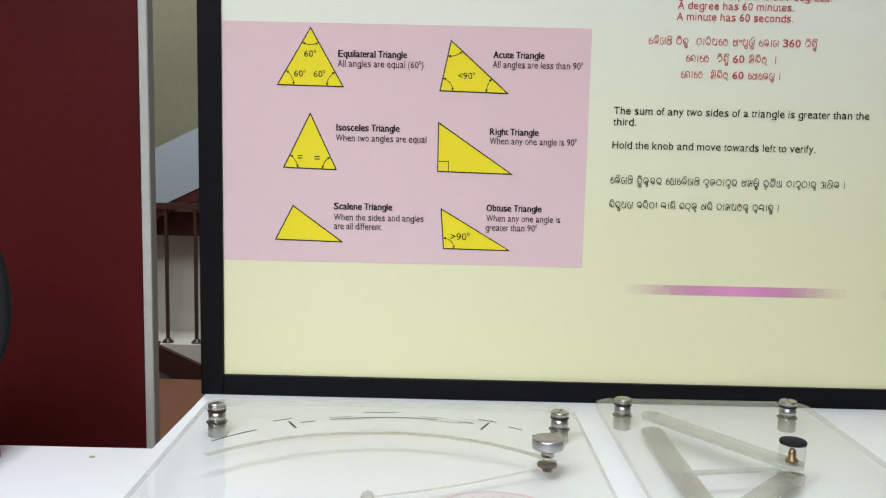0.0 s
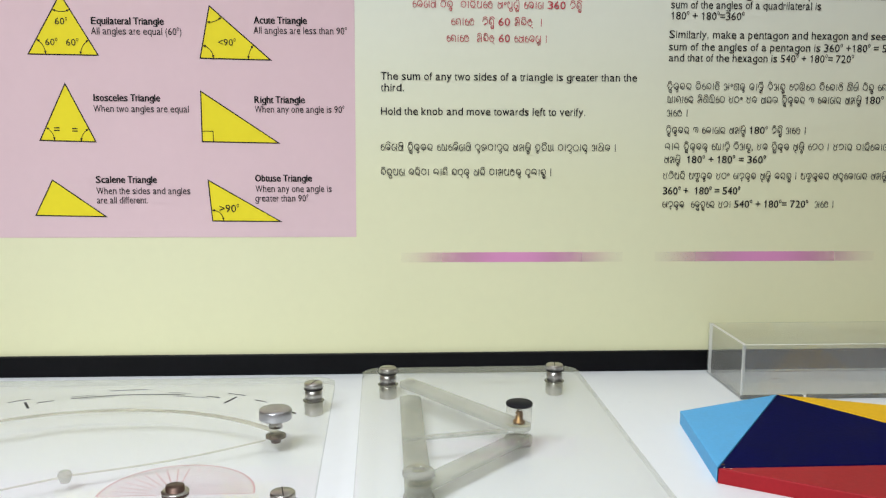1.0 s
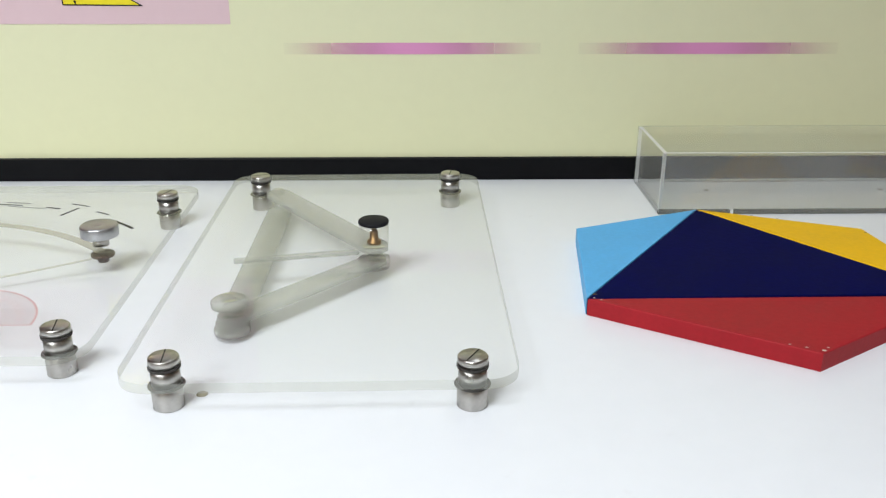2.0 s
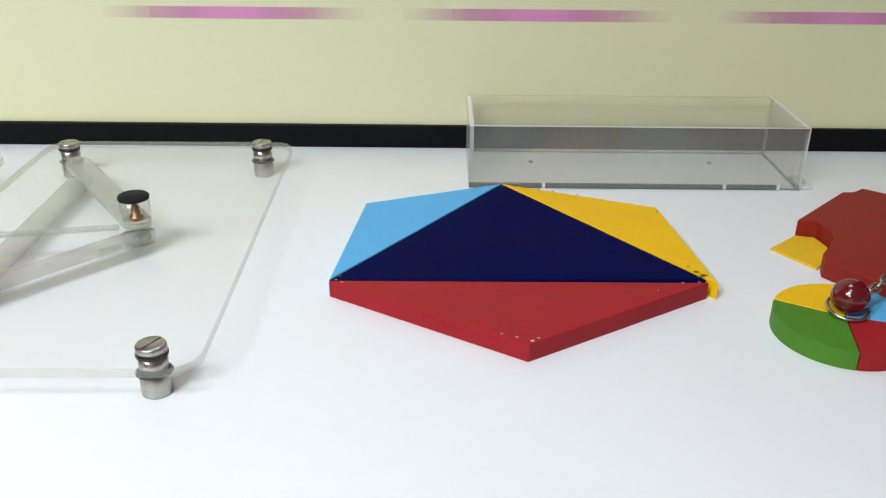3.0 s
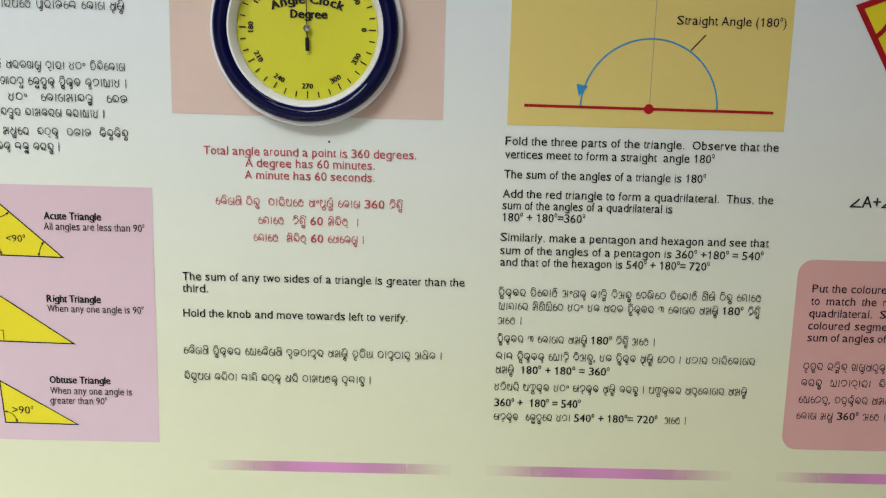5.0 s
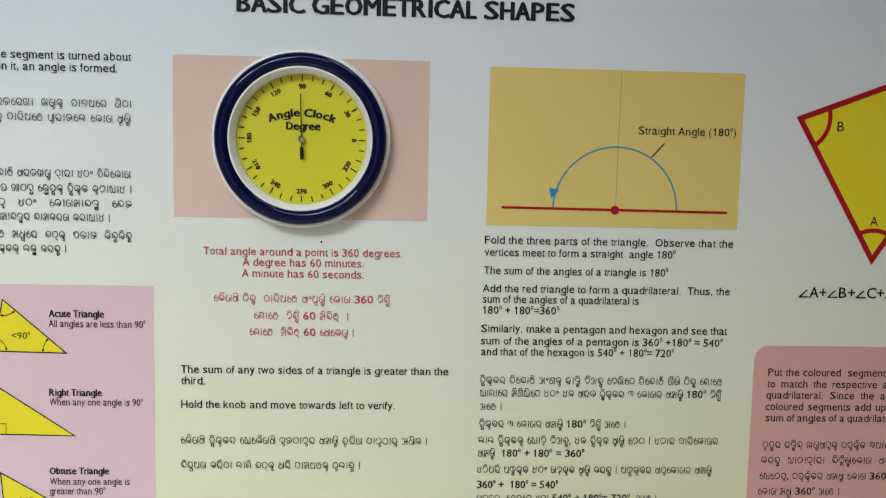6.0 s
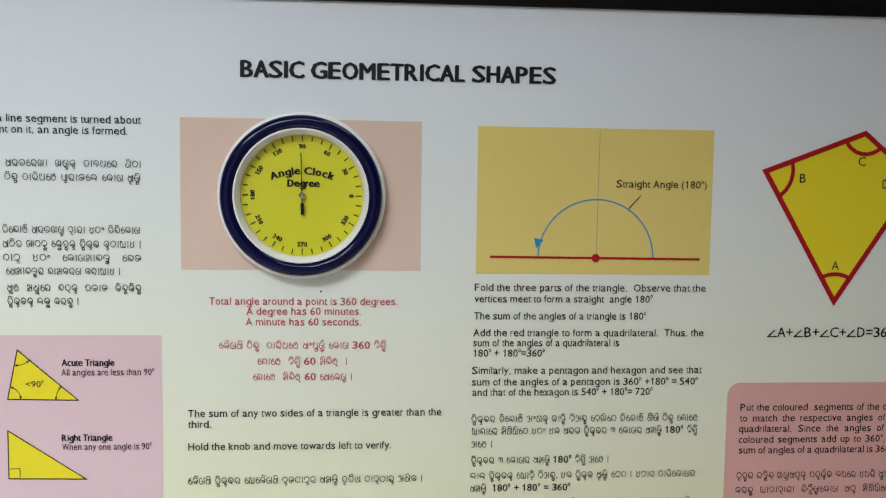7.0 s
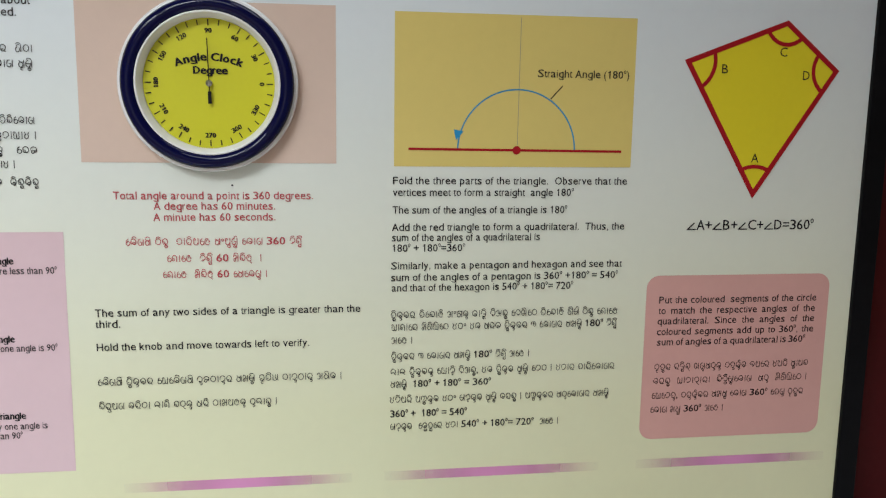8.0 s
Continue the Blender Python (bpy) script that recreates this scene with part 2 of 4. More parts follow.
def tube(points, r, steps=8, closed=False):
    """A round bar along a line of points."""
    bm, pts, rings = bmesh.new(), [Vector(p) for p in points], []
    for i, p in enumerate(pts):
        before = pts[i - 1] if i or closed else p
        after = pts[(i + 1) % len(pts)] if i + 1 < len(pts) or closed else p
        along = (after - before).normalized()
        side = along.cross(Vector((0, 0, 1)) if abs(along.z) < 0.9 else Vector((1, 0, 0))).normalized()
        up = side.cross(along)
        rings.append([bm.verts.new(p + r * (math.cos(2 * math.pi * k / steps) * side + math.sin(2 * math.pi * k / steps) * up)) for k in range(steps)])
    for a, b in list(zip(rings, rings[1:])) + ([(rings[-1], rings[0])] if closed else []):
        for k in range(steps):
            bm.faces.new((a[k], a[(k + 1) % steps], b[(k + 1) % steps], b[k]))
    if not closed:
        bm.faces.new(rings[0][::-1])
        bm.faces.new(rings[-1])
    bmesh.ops.recalc_face_normals(bm, faces=bm.faces)
    return bm


# Flat print on the upright board: x along it, z up, lift out of the sheet towards the room.
SHEET = 1.400


def ink_polygon(points, lift, bm=None):
    bm = bm or bmesh.new()
    f = bm.faces.new([bm.verts.new((x, SHEET - lift, z)) for x, z in points])
    f.normal_update()
    if f.normal.y > 0:
        f.normal_flip()
    return bm


def ink_line(points, width, lift, closed=False, bm=None):
    """A printed line of even width with mitred joints."""
    bm = bm or bmesh.new()
    pts = [Vector(p) for p in points]
    n, left, right = len(pts), [], []
    for i, p in enumerate(pts):
        a = (p - pts[i - 1]).normalized() if i or closed else (pts[1] - p).normalized()
        b = (pts[(i + 1) % n] - p).normalized() if i + 1 < n or closed else a
        na, nb = Vector((-a.y, a.x)), Vector((-b.y, b.x))
        mid = (na + nb).normalized() if (na + nb).length > 1e-6 else na
        w = min(width / 2 / max(mid.dot(na), 0.3), width * 1.6)
        left.append(bm.verts.new((p.x + mid.x * w, SHEET - lift, p.y + mid.y * w)))
        right.append(bm.verts.new((p.x - mid.x * w, SHEET - lift, p.y - mid.y * w)))
    for i in range(n if closed else n - 1):
        j = (i + 1) % n
        bm.faces.new((left[i], right[i], right[j], left[j]))
    return bm


def arc(cx, cy, rx, ry, a0, a1, steps=None):
    steps = steps or max(3, int(abs(a1 - a0) / 18))
    return [(cx + rx * math.cos(radians(a0 + (a1 - a0) * i / steps)), cy + ry * math.sin(radians(a0 + (a1 - a0) * i / steps))) for i in range(steps + 1)]


# ---- lettering ----
GLYPHS = {}
# Advance widths of a plain sans-serif print face in thousandths of its em, and the clear space beside its letters.
ADVANCE = {c: w for w, cs in ((222, "ijl"), (278, " .,tfI"), (290, "°"), (333, "r()"), (500, "cksvxyzJ"), (556, "abdeghnopquL0123456789"), (584, "+<>="), (611, "FTZ"), (667, "ABEKPSVXY&"), (722, "CDHNRUw"), (778, "GOQ"), (770, "∠"), (833, "mM"), (944, "W")) for c in cs}
BEARING = {c: b for b, cs in ((15, "ftAVWXY"), (18, "vwxykz"), (25, "TZ∠7°"), (42, "oceagqdsCGOQS&0235689+=<>4"), (67, "ilbhnmpu"), (88, "I.,"), (75, "HNMBDEFKLPRU")) for c in cs}
EM = 1 / 718  # one thousandth of the em in capital heights


def glyph(c):
    """Points and faces of one letter of the built-in font in its own units."""
    if c not in GLYPHS:
        cu = bpy.data.curves.new("letters", "FONT")
        cu.body, cu.resolution_u = c, 2
        ob = new("letters", cu)
        me = bpy.data.meshes.new_from_object(ob.evaluated_get(bpy.context.evaluated_depsgraph_get()))
        GLYPHS[c] = [(v.co.x, v.co.y) for v in me.vertices], [tuple(p.vertices) for p in me.polygons]
        bpy.data.objects.remove(ob)
        bpy.data.curves.remove(cu)
        bpy.data.meshes.remove(me)
    return GLYPHS[c]


def strip(points, wide):
    """Points and faces of a short stroke."""
    verts, faces = [], []
    for i, (x, y) in enumerate(points):
        (ax, ay), (bx, by) = points[max(0, i - 1)], points[min(len(points) - 1, i + 1)]
        d = math.hypot(bx - ax, by - ay)
        nx, ny = -(by - ay) / d * wide / 2, (bx - ax) / d * wide / 2
        verts += [(x + nx, y + ny), (x - nx, y - ny)]
        if i:
            k = 2 * i
            faces.append((k - 2, k - 1, k + 1, k))
    return verts, faces


def letters(text, space=278):
    """Triangles of a run of letters set to the print face's widths, in capital heights, and its width."""
    verts, faces, x = [], [], 0.0
    for c in text:
        if c == " ":
            x += space * EM
            continue
        wide, side = ADVANCE.get(c, 556), BEARING.get(c, 55)
        lo, hi = x + side * EM, x + (wide - side) * EM
        if c == "1":
            lo, hi = x + 250 * EM, x + 345 * EM
        points, shapes = glyph({"g": "q", "°": "o"}.get(c, c))
        a, b = min(p[0] for p in points), max(p[0] for p in points)
        made = []
        for px, py in points:
            if c == "°":
                y = 0.62 + 0.5 * (py + 0.009) / 0.467
            elif c.islower():  # taller small letters than the built-in font's
                y = py * 1.26 if py < 0 else py * 0.728 / 0.449 if py <= 0.449 else min(0.728 + (py - 0.449) * 0.272 / 0.233, 1.0)
            else:
                y = py / 0.682
            made.append((lo + (px - a) * (hi - lo) / (b - a), y))
        extra = []
        if c == "g":
            mid, half = (lo + hi) / 2, (hi - lo) / 2
            extra.append(strip([(mid + half * 0.86 * math.cos(t), -0.13 - 0.12 * math.sin(t)) for t in [math.pi * k / 8 for k in range(9)]], 0.10))
        if c == "1":
            extra.append(strip([(hi - 0.03, 0.93), (lo - 0.06, 0.80), (lo - 0.17, 0.735)], 0.10))
        for points, shapes in [(made, shapes)] + extra:
            n = len(verts)
            verts += points
            faces += [tuple(n + k for k in f) for f in shapes]
        x += wide * EM
    lo, hi = min(p[0] for p in verts), max(p[0] for p in verts)
    return [(px - lo, py) for px, py in verts], faces, hi - lo


def add_letters(bm, text, x0, x1, z, cap, lift, bold=0.0, turn=0.0, about=None, space=278):
    if bold:  # heavier letters: copies set side by side
        for n in (1, 2, 3):
            shift = (0, 1, -1, 0)[n] * bold * cap * 2.2
            add_letters(bm, text, x0 + shift, None if x1 is None else x1 + shift, z + (bold * cap * 1.4 if n == 3 else 0), cap, lift + 0.00005 * n, 0.0, turn, about, space)
    verts, faces, width = letters(text, space)
    sx = (x1 - x0) / width if x1 is not None else cap
    made = []
    for x, y in verts:
        px, pz = x0 + x * sx, z + y * cap
        if turn and about:
            c, s, dx, dz = math.cos(turn), math.sin(turn), px - about[0], pz - about[1]
            px, pz = about[0] + c * dx - s * dz, about[1] + s * dx + c * dz
        made.append(bm.verts.new((px, SHEET - lift, pz)))
    for f in faces:
        try:
            face = bm.faces.new([made[i] for i in f])
        except ValueError:
            continue
        face.normal_update()
        if face.normal.y > 0:
            face.normal_flip()
    return bm


# Strokes of the Odia letters in a box one unit high: its width, then arcs "a cx cy rx ry from to" and lines "l x y x y ..".
ODIA = {
    "କ": ".92|a .45 .52 .38 .46 205 -70|a .52 .32 .17 .17 0 360|l .36 .34 .1 .22",
    "ଖ": "1|a .3 .62 .26 .34 250 -20|a .32 .25 .2 .2 90 -200|l .82 1 .82 0|l .5 .3 .82 .3",
    "ଗ": ".84|a .4 .58 .34 .40 190 0|l .74 .58 .74 0|a .24 .34 .17 .17 0 360",
    "ଘ": ".95|l .1 .95 .1 .4|a .38 .35 .28 .32 180 360|l .66 .4 .66 .95|l .84 1 .84 0",
    "ଙ": ".95|a .45 .6 .4 .37 210 -60|a .5 .22 .3 .2 120 -150",
    "ଚ": ".9|a .45 .54 .39 .44 180 -100|l .38 .12 .06 .34|l .06 .54 .3 .5",
    "ଜ": ".94|a .45 .52 .38 .46 200 -100|a .42 .34 .17 .17 0 360|l .26 .34 .08 .22",
    "ଞ": "1|a .3 .6 .26 .36 220 -60|a .7 .6 .24 .36 150 -90|l .2 .15 .8 .1",
    "ଟ": ".86|a .42 .5 .36 .46 60 330|a .52 .58 .2 .2 200 -60|l .62 .4 .78 .56",
    "ଠ": ".9|a .45 .48 .42 .46 0 360",
    "ଡ": ".88|a .44 .58 .38 .40 185 -90|a .36 .24 .16 .14 60 -150|l .44 .18 .5 .34",
    "ଣ": ".92|a .36 .48 .30 .47 70 360|l .66 .48 .34 .5|l .84 .98 .84 0",
    "ତ": ".92|a .45 .52 .39 .46 190 -110|a .36 .24 .18 .16 250 60",
    "ଥ": ".95|a .35 .35 .28 .32 90 400|l .82 1 .82 0|a .5 .8 .3 .18 180 60",
    "ଦ": ".88|a .44 .56 .4 .42 200 -60|l .62 .2 .32 .26 .55 0",
    "ଧ": ".95|a .4 .35 .32 .32 60 400|l .84 1 .84 0|l .2 .95 .45 .66",
    "ନ": ".9|a .46 .55 .38 .43 185 -95|a .26 .36 .16 .16 0 360|l .4 .3 .55 .14",
    "ପ": ".86|a .22 .8 .13 .16 -60 240|l .1 .72 .1 .36|a .4 .36 .3 .34 180 350|l .76 .98 .76 0",
    "ବ": ".9|a .45 .54 .39 .44 180 -100|l .38 .12 .08 .3 .08 .54",
    "ଭ": ".94|a .45 .55 .39 .43 240 -80|a .56 .26 .2 .2 0 360|l .36 .26 .1 .2",
    "ମ": ".88|a .3 .72 .2 .24 200 0|l .5 .72 .5 .5 .2 .44|a .24 .22 .15 .2 0 360|l .5 .5 .74 .5|l .76 .98 .76 0",
    "ଯ": ".96|a .2 .84 .12 .13 -60 240|l .1 .72 .1 .34|a .3 .28 .2 .26 180 360|l .5 .7 .5 .28|a .68 .28 .18 .26 180 360|l .86 .98 .86 0",
    "ୟ": "1|l .12 .95 .12 .35|a .42 .3 .3 .28 180 360|l .5 .95 .5 .3|l .86 1 .86 .1 1 0",
    "ର": ".9|a .43 .56 .38 .42 255 -75|a .36 .24 .17 .15 60 290|l .44 .11 .84 .02",
    "ଲ": "1|a .46 .56 .40 .42 235 -60|a .28 .26 .14 .18 150 0|a .56 .26 .14 .18 180 0|l .7 .24 .9 .04",
    "ଳ": ".98|a .48 .54 .44 .43 210 -50|a .48 .26 .2 .2 0 360",
    "ଶ": ".92|a .34 .32 .27 .3 0 360|a .46 .6 .38 .36 170 30|l .84 .98 .84 0",
    "ଷ": ".95|a .38 .5 .33 .44 90 380|l .1 .5 .6 .5|l .84 1 .84 0",
    "ସ": ".86|a .36 .36 .28 .34 0 360|l .1 .92 .34 .7|l .78 .98 .78 0|l .34 .7 .78 .74",
    "ହ": ".92|a .46 .58 .4 .4 200 -60|a .4 .26 .22 .16 20 -170",
    "ଅ": ".96|a .3 .66 .22 .3 180 -60|a .3 .24 .24 .22 80 -150|l .84 .98 .84 0|l .42 .46 .84 .46",
    "ଆ": "1.2|a .34 .6 .3 .36 220 -60|a .3 .24 .2 .2 90 -180|l .86 1 .86 0|l 1.1 1 1.1 0",
    "ଇ": ".95|a .46 .56 .4 .4 180 -60|a .36 .28 .2 .22 0 360|a .72 .3 .14 .2 180 0",
    "ଉ": ".95|a .46 .56 .4 .4 200 -80|a .4 .3 .2 .24 180 -60",
    "ଏ": ".84|l .06 .96 .3 .6|a .38 .36 .28 .34 90 400|l .76 .98 .56 .6",
    "୩": ".9|a .3 .6 .25 .34 200 -70|a .66 .55 .2 .38 180 -90",
    "େ": ".62|a .32 .32 .24 .28 0 360|a .5 .55 .42 .42 190 110",
    "ା": ".32|l .16 1 .16 0",
    "।": ".34|l .16 1.05 .16 -.05",
    "ଂ": ".42|a .2 .7 .14 .16 0 360",
}
ABOVE = {"ି": "a .45 1.02 .3 .22 180 10", "ୀ": "a .5 1.02 .36 .24 180 -20", "ୗ": "a .55 1.05 .3 .26 160 0", "reph": "a .6 1.12 .18 .16 200 0"}
BELOW = {"ୁ": "a .6 -.16 .2 .16 150 -130", "ୂ": "a .6 -.2 .24 .2 150 -200", "ୃ": "a .55 -.2 .22 .18 60 300", "଼": "a .45 -.16 .06 .06 0 360", "୍": "l .5 -.05 .85 -.28"}

NARROW = 0.86  # width of the letters against their boxes


def strokes(spec):
    for one in spec.split("|"):
        kind, *nums = one.split()
        v = [float(a) for a in nums]
        yield arc(*v) if kind == "a" else list(zip(v[::2], v[1::2]))


def odia_line(text):
    """Lays a line out as strokes and runs of built-in letters, in units of the letters' height."""
    out, runs, x, i, text = [], [], 0.0, 0, text.replace("ୋ", "େ\u200dା").replace("ୌ", "େ\u200dୗ")
    while i < len(text):
        c = text[i]
        if c == " ":
            x, i = x + 0.46, i + 1
        elif c.isascii() or c == "°":
            j = i
            while j < len(text) and (text[j].isascii() or text[j] == "°") and text[j] != " ":
                j += 1
            width = letters(text[i:j])[2] * 1.1
            runs.append((text[i:j], x, width))
            x, i = x + width + 0.14, j
        elif c in ODIA:
            cluster, marks, i = [c], [], i + 1
            while i < len(text) and text[i] in "\u0b4d\u200c\u200d\u0b3c\u0b3e\u0b3f\u0b40\u0b41\u0b42\u0b43\u0b47\u0b57\u0b02":
                if text[i] == "\u0b4d" and i + 1 < len(text) and text[i + 1] in ODIA:
                    cluster.append(text[i + 1])
                    i += 2
                else:
                    marks.append(text[i])
                    i += 1
            if len(cluster) > 1 and cluster[0] == "ର":
                cluster, marks = cluster[1:], [*marks, "reph"]
            if "େ" in marks:
                width, _, spec = ODIA["େ"].partition("|")
                out += [[(x + a, b) for a, b in s] for s in strokes(spec)]
                x += float(width)
            width, _, spec = ODIA[cluster[0]].partition("|")
            out += [[(x + a * NARROW, b) for a, b in s] for s in strokes(spec)]
            for low in cluster[1:]:
                out += [[(x + 0.24 + a * 0.52, -0.44 + b * 0.42) for a, b in s] for s in strokes(ODIA[low].partition("|")[2])]
            for m in marks:
                if m in ABOVE or m in BELOW:
                    out += [[(x + a * NARROW, b) for a, b in s] for s in strokes(ABOVE.get(m) or BELOW.get(m))]
            x += float(width) * NARROW + 0.12
            for m in marks:
                if m in "ାଂ" and len(m) == 1:
                    width, _, spec = ODIA[m].partition("|")
                    out += [[(x + a, b) for a, b in s] for s in strokes(spec)]
                    x += float(width) + 0.06
        else:
            i += 1
    return out, runs, x


def odia_text(text, x0, x1, z, height, material, parent):
    lines, runs, width = odia_line(text)
    sx, bm = (x1 - x0) / width, bmesh.new()
    for n, line in enumerate(lines):
        ink_line([(x0 + a * sx, z + b * height) for a, b in line], height * 0.098, 0.0012 + 0.00004 * (n % 9), bm=bm)
    for run, at, wide in runs:
        add_letters(bm, run, x0 + at * sx, x0 + (at + wide) * sx, z, height * 1.1, 0.0012, 0.008)
    return part("text_line", bm, material, parent)


def text(words, x0, x1, z, cap, material, parent, bold=0.0, even=0.0):
    """A printed line; even: letter width of a justified line, whose gaps take up the rest."""
    space = 278
    if even:
        want, blanks = (x1 - x0) / (cap * even), words.count(" ")
        space = max(150, 278 + (want - letters(words)[2]) / blanks / EM)
    return part("text_line", add_letters(bmesh.new(), words, x0, x1, z, cap, 0.0012, bold, space=space), material, parent)


# ---- the hall ----
TOP = 0.764  # table height
LAND = 0.0  # landing of the stairs


def structure(name, bm, material, label, category):
    return tagged(part(name, bm, material), label, category, kind="structure")


structure("floor", box(-4.2, 3.6, -3.2, 4.15, -0.25, 0.0), M["floor"], "brown polished floor of the hall", "floor")
structure("stairwell_floor", box(-4.2, 3.6, 4.17, 4.84, -1.2, -1.1), M["floor"], "brown floor at the foot of the stairwell", "floor")
structure("landing", box(-4.2, 3.6, 4.85, 5.2, LAND - 0.2, LAND), M["plaster"], "pale landing floor of the staircase", "floor")
structure("ceiling", box(-4.2, 3.6, -3.2, 5.35, 3.0, 3.15), M["ceiling"], "plain white ceiling", "ceiling")
structure("wall_south", box(-4.2, 3.6, -3.35, -3.2, -1.2, 3.0), M["plaster"], "plain cream plaster wall", "wall")
structure("wall_west", box(-4.35, -4.2, -3.35, 5.35, -1.2, 3.0), M["plaster"], "plain cream plaster wall", "wall")
structure("wall_east", box(3.6, 3.75, -3.35, 5.35, -1.2, 3.0), M["plaster"], "plain cream plaster wall", "wall")
structure("wall_north", box(-4.2, 3.6, 5.2, 5.35, -1.2, 3.0), M["plaster"], "pale plaster wall behind the staircase", "wall")

# Staircase behind the gap between the display boards.
stairs = thing("staircase", "grey and red staircase with a brown iron railing", "staircase", (-1.50, 4.90, LAND))
stairs.scale = (0.815, 0.815, 0.815)


def slanted(x0, x1, z0, z1, rise, y0, y1):
    bm = bmesh.new()
    q = [(x0, z0 + rise * x0), (x1, z0 + rise * x1), (x1, z1 + rise * x1), (x0, z1 + rise * x0)]
    a, b = [bm.verts.new((x, y0, z)) for x, z in q], [bm.verts.new((x, y1, z)) for x, z in q]
    bm.faces.new(a)
    bm.faces.new(b[::-1])
    for i in range(4):
        j = (i + 1) % 4
        bm.faces.new((a[j], a[i], b[i], b[j]))
    bmesh.ops.recalc_face_normals(bm, faces=bm.faces)
    return bm


part("upper_flight", slanted(-1.3, 1.3, 0.97, 1.38, 0.5, 0.05, 0.2), M["stair_grey"], stairs, "blue-grey side of the upper flight")
part("soffit", slanted(-1.3, 1.3, 0.90, 0.965, 0.5, 0.06, 0.2), M["stair_red"], stairs, "dark red underside of the flight")
part("beam", box(-1.4, 1.4, 0.24, 0.30, 0.72, 0.89), M["stair_red"], stairs, "dark red beam")
part("beam_trim", box(-1.4, 1.4, 0.22, 0.30, 0.893, 0.912), M["plaster"], stairs, "white edge strip")
part("stringer", slanted(-1.3, 1.3, -0.20, -0.02, -0.45, -0.1, 0.0), M["rail"], stairs, "brown stringer of the lower flight")
part("handrail", slanted(-1.3, 1.3, 0.93, 0.97, 0.0, -0.02, 0.02), M["rail"], stairs, "brown iron handrail")
for i in range(13):
    x = -1.25 + 0.2 * i + 0.05
    b = part("baluster", box(x - 0.011, x + 0.011, -0.011, 0.011, 0.0, 0.935, 0.002), M["rail"], stairs)
    part("foot", moved(lathe([(0.0, 0.03), (0.014, 0.03), (0.04, 0.004), (0.04, 0.0), (0, 0)], 12), pose(x, 0, 0)), M["rail"], b)
structure("wall_stair", box(-2.8, -1.25, 5.165, 5.198, 0.86, 3.0), M["olive_wall"], "olive painted wall of the stairwell", "wall")

# Maroon boards beside the display, each with a grey metal edge post.


def screen(x0, x1, y, post):
    s = thing("partition_board", "maroon laminate partition board with a grey metal edge", "partition", ((x0 + x1) / 2, y, 0), group="maroon partitions")
    w = (x1 - x0) / 2
    part("panel", box(-w, w, 0.0, 0.03, 0.0, 2.3, 0.002), M["maroon"], s)
    px = (w + 0.001, w + 0.0175) if post > 0 else (-w - 0.026, -w - 0.002)
    part("edge_post", box(*px, -0.002, 0.032, 0.0, 2.3, 0.003), M["grey_edge"], s, "grey aluminium edge post")
    return s


screen(-1.5, -0.484, 1.55, 1)
screen(1.672, 2.7, 1.50, -1)

# ---- display table ----
table = thing("display_table", "white laminate display table with a stepped back edge", "table", (0.6, 0.9, 0))
plan = [(-1.4, 0.55), (2.3, 0.55), (2.3, 1.43), (-0.331, 1.43), (-0.331, 1.135), (-1.4, 1.135)]
part("tabletop", prism([(x - 0.6, y - 0.9) for x, y in plan], TOP - 0.03, TOP, 0.0015), M["table"], table)
part("apron", box(-1.9, 1.6, -0.30, -0.28, TOP - 0.16, TOP - 0.031), M["maroon"], table, "maroon apron board")
for x, y in ((-1.9, -0.27), (-1.9, 0.2), (-0.1, -0.27), (1.6, -0.27), (1.6, 0.48), (-0.1, 0.48)):
    part("leg", box(x - 0.03, x + 0.03, y - 0.03, y + 0.03, 0, TOP - 0.031, 0.003), M["maroon"], table)
part("screw_head", moved(lathe([(0, 0.0012), (0.004, 0.001), (0.005, 0.0), (0, 0)], 16), pose(-0.240, -0.108, TOP)), M["grey_ink"], table)
part("screw_head", moved(lathe([(0, 0.0012), (0.003, 0.001), (0.004, 0.0), (0, 0)], 16), pose(-1.0, 0.2, TOP)), M["grey_ink"], table)

# ---- display panel ----
panel = thing("display_board", "printed geometry display panel in a black frame", "display board", (0.64, SHEET, TOP))
panel.matrix_basis = Matrix()
BL, BR, BB, BT = -0.300, 1.576, 0.7975, 1.891
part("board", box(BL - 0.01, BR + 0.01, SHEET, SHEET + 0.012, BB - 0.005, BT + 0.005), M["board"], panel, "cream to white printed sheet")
for x0, x1, z0, z1 in ((BL - 0.037, BL, TOP, BT + 0.04), (BR, BR + 0.038, TOP, BT + 0.04), (BL, BR, TOP, BB), (BL, BR, BT, BT + 0.04)):
    part("frame_rail", box(x0, x1, SHEET - 0.007, SHEET + 0.022, z0, z1, 0.0015), M["black_frame"], panel, "black frame rail")
part("backing", box(BL - 0.03, BR + 0.03, SHEET + 0.023, SHEET + 0.028, TOP + 0.002, BT + 0.03), M["maroon"], panel)


def field(name, x0, x1, z0, z1, material, r=0.0, label=""):
    pts = rounded(x0, x1, z0, z1, r) if r else [(x0, z0), (x1, z0), (x1, z1), (x0, z1)]
    return part(name, ink_polygon(pts, 0.0005), material, panel, label)


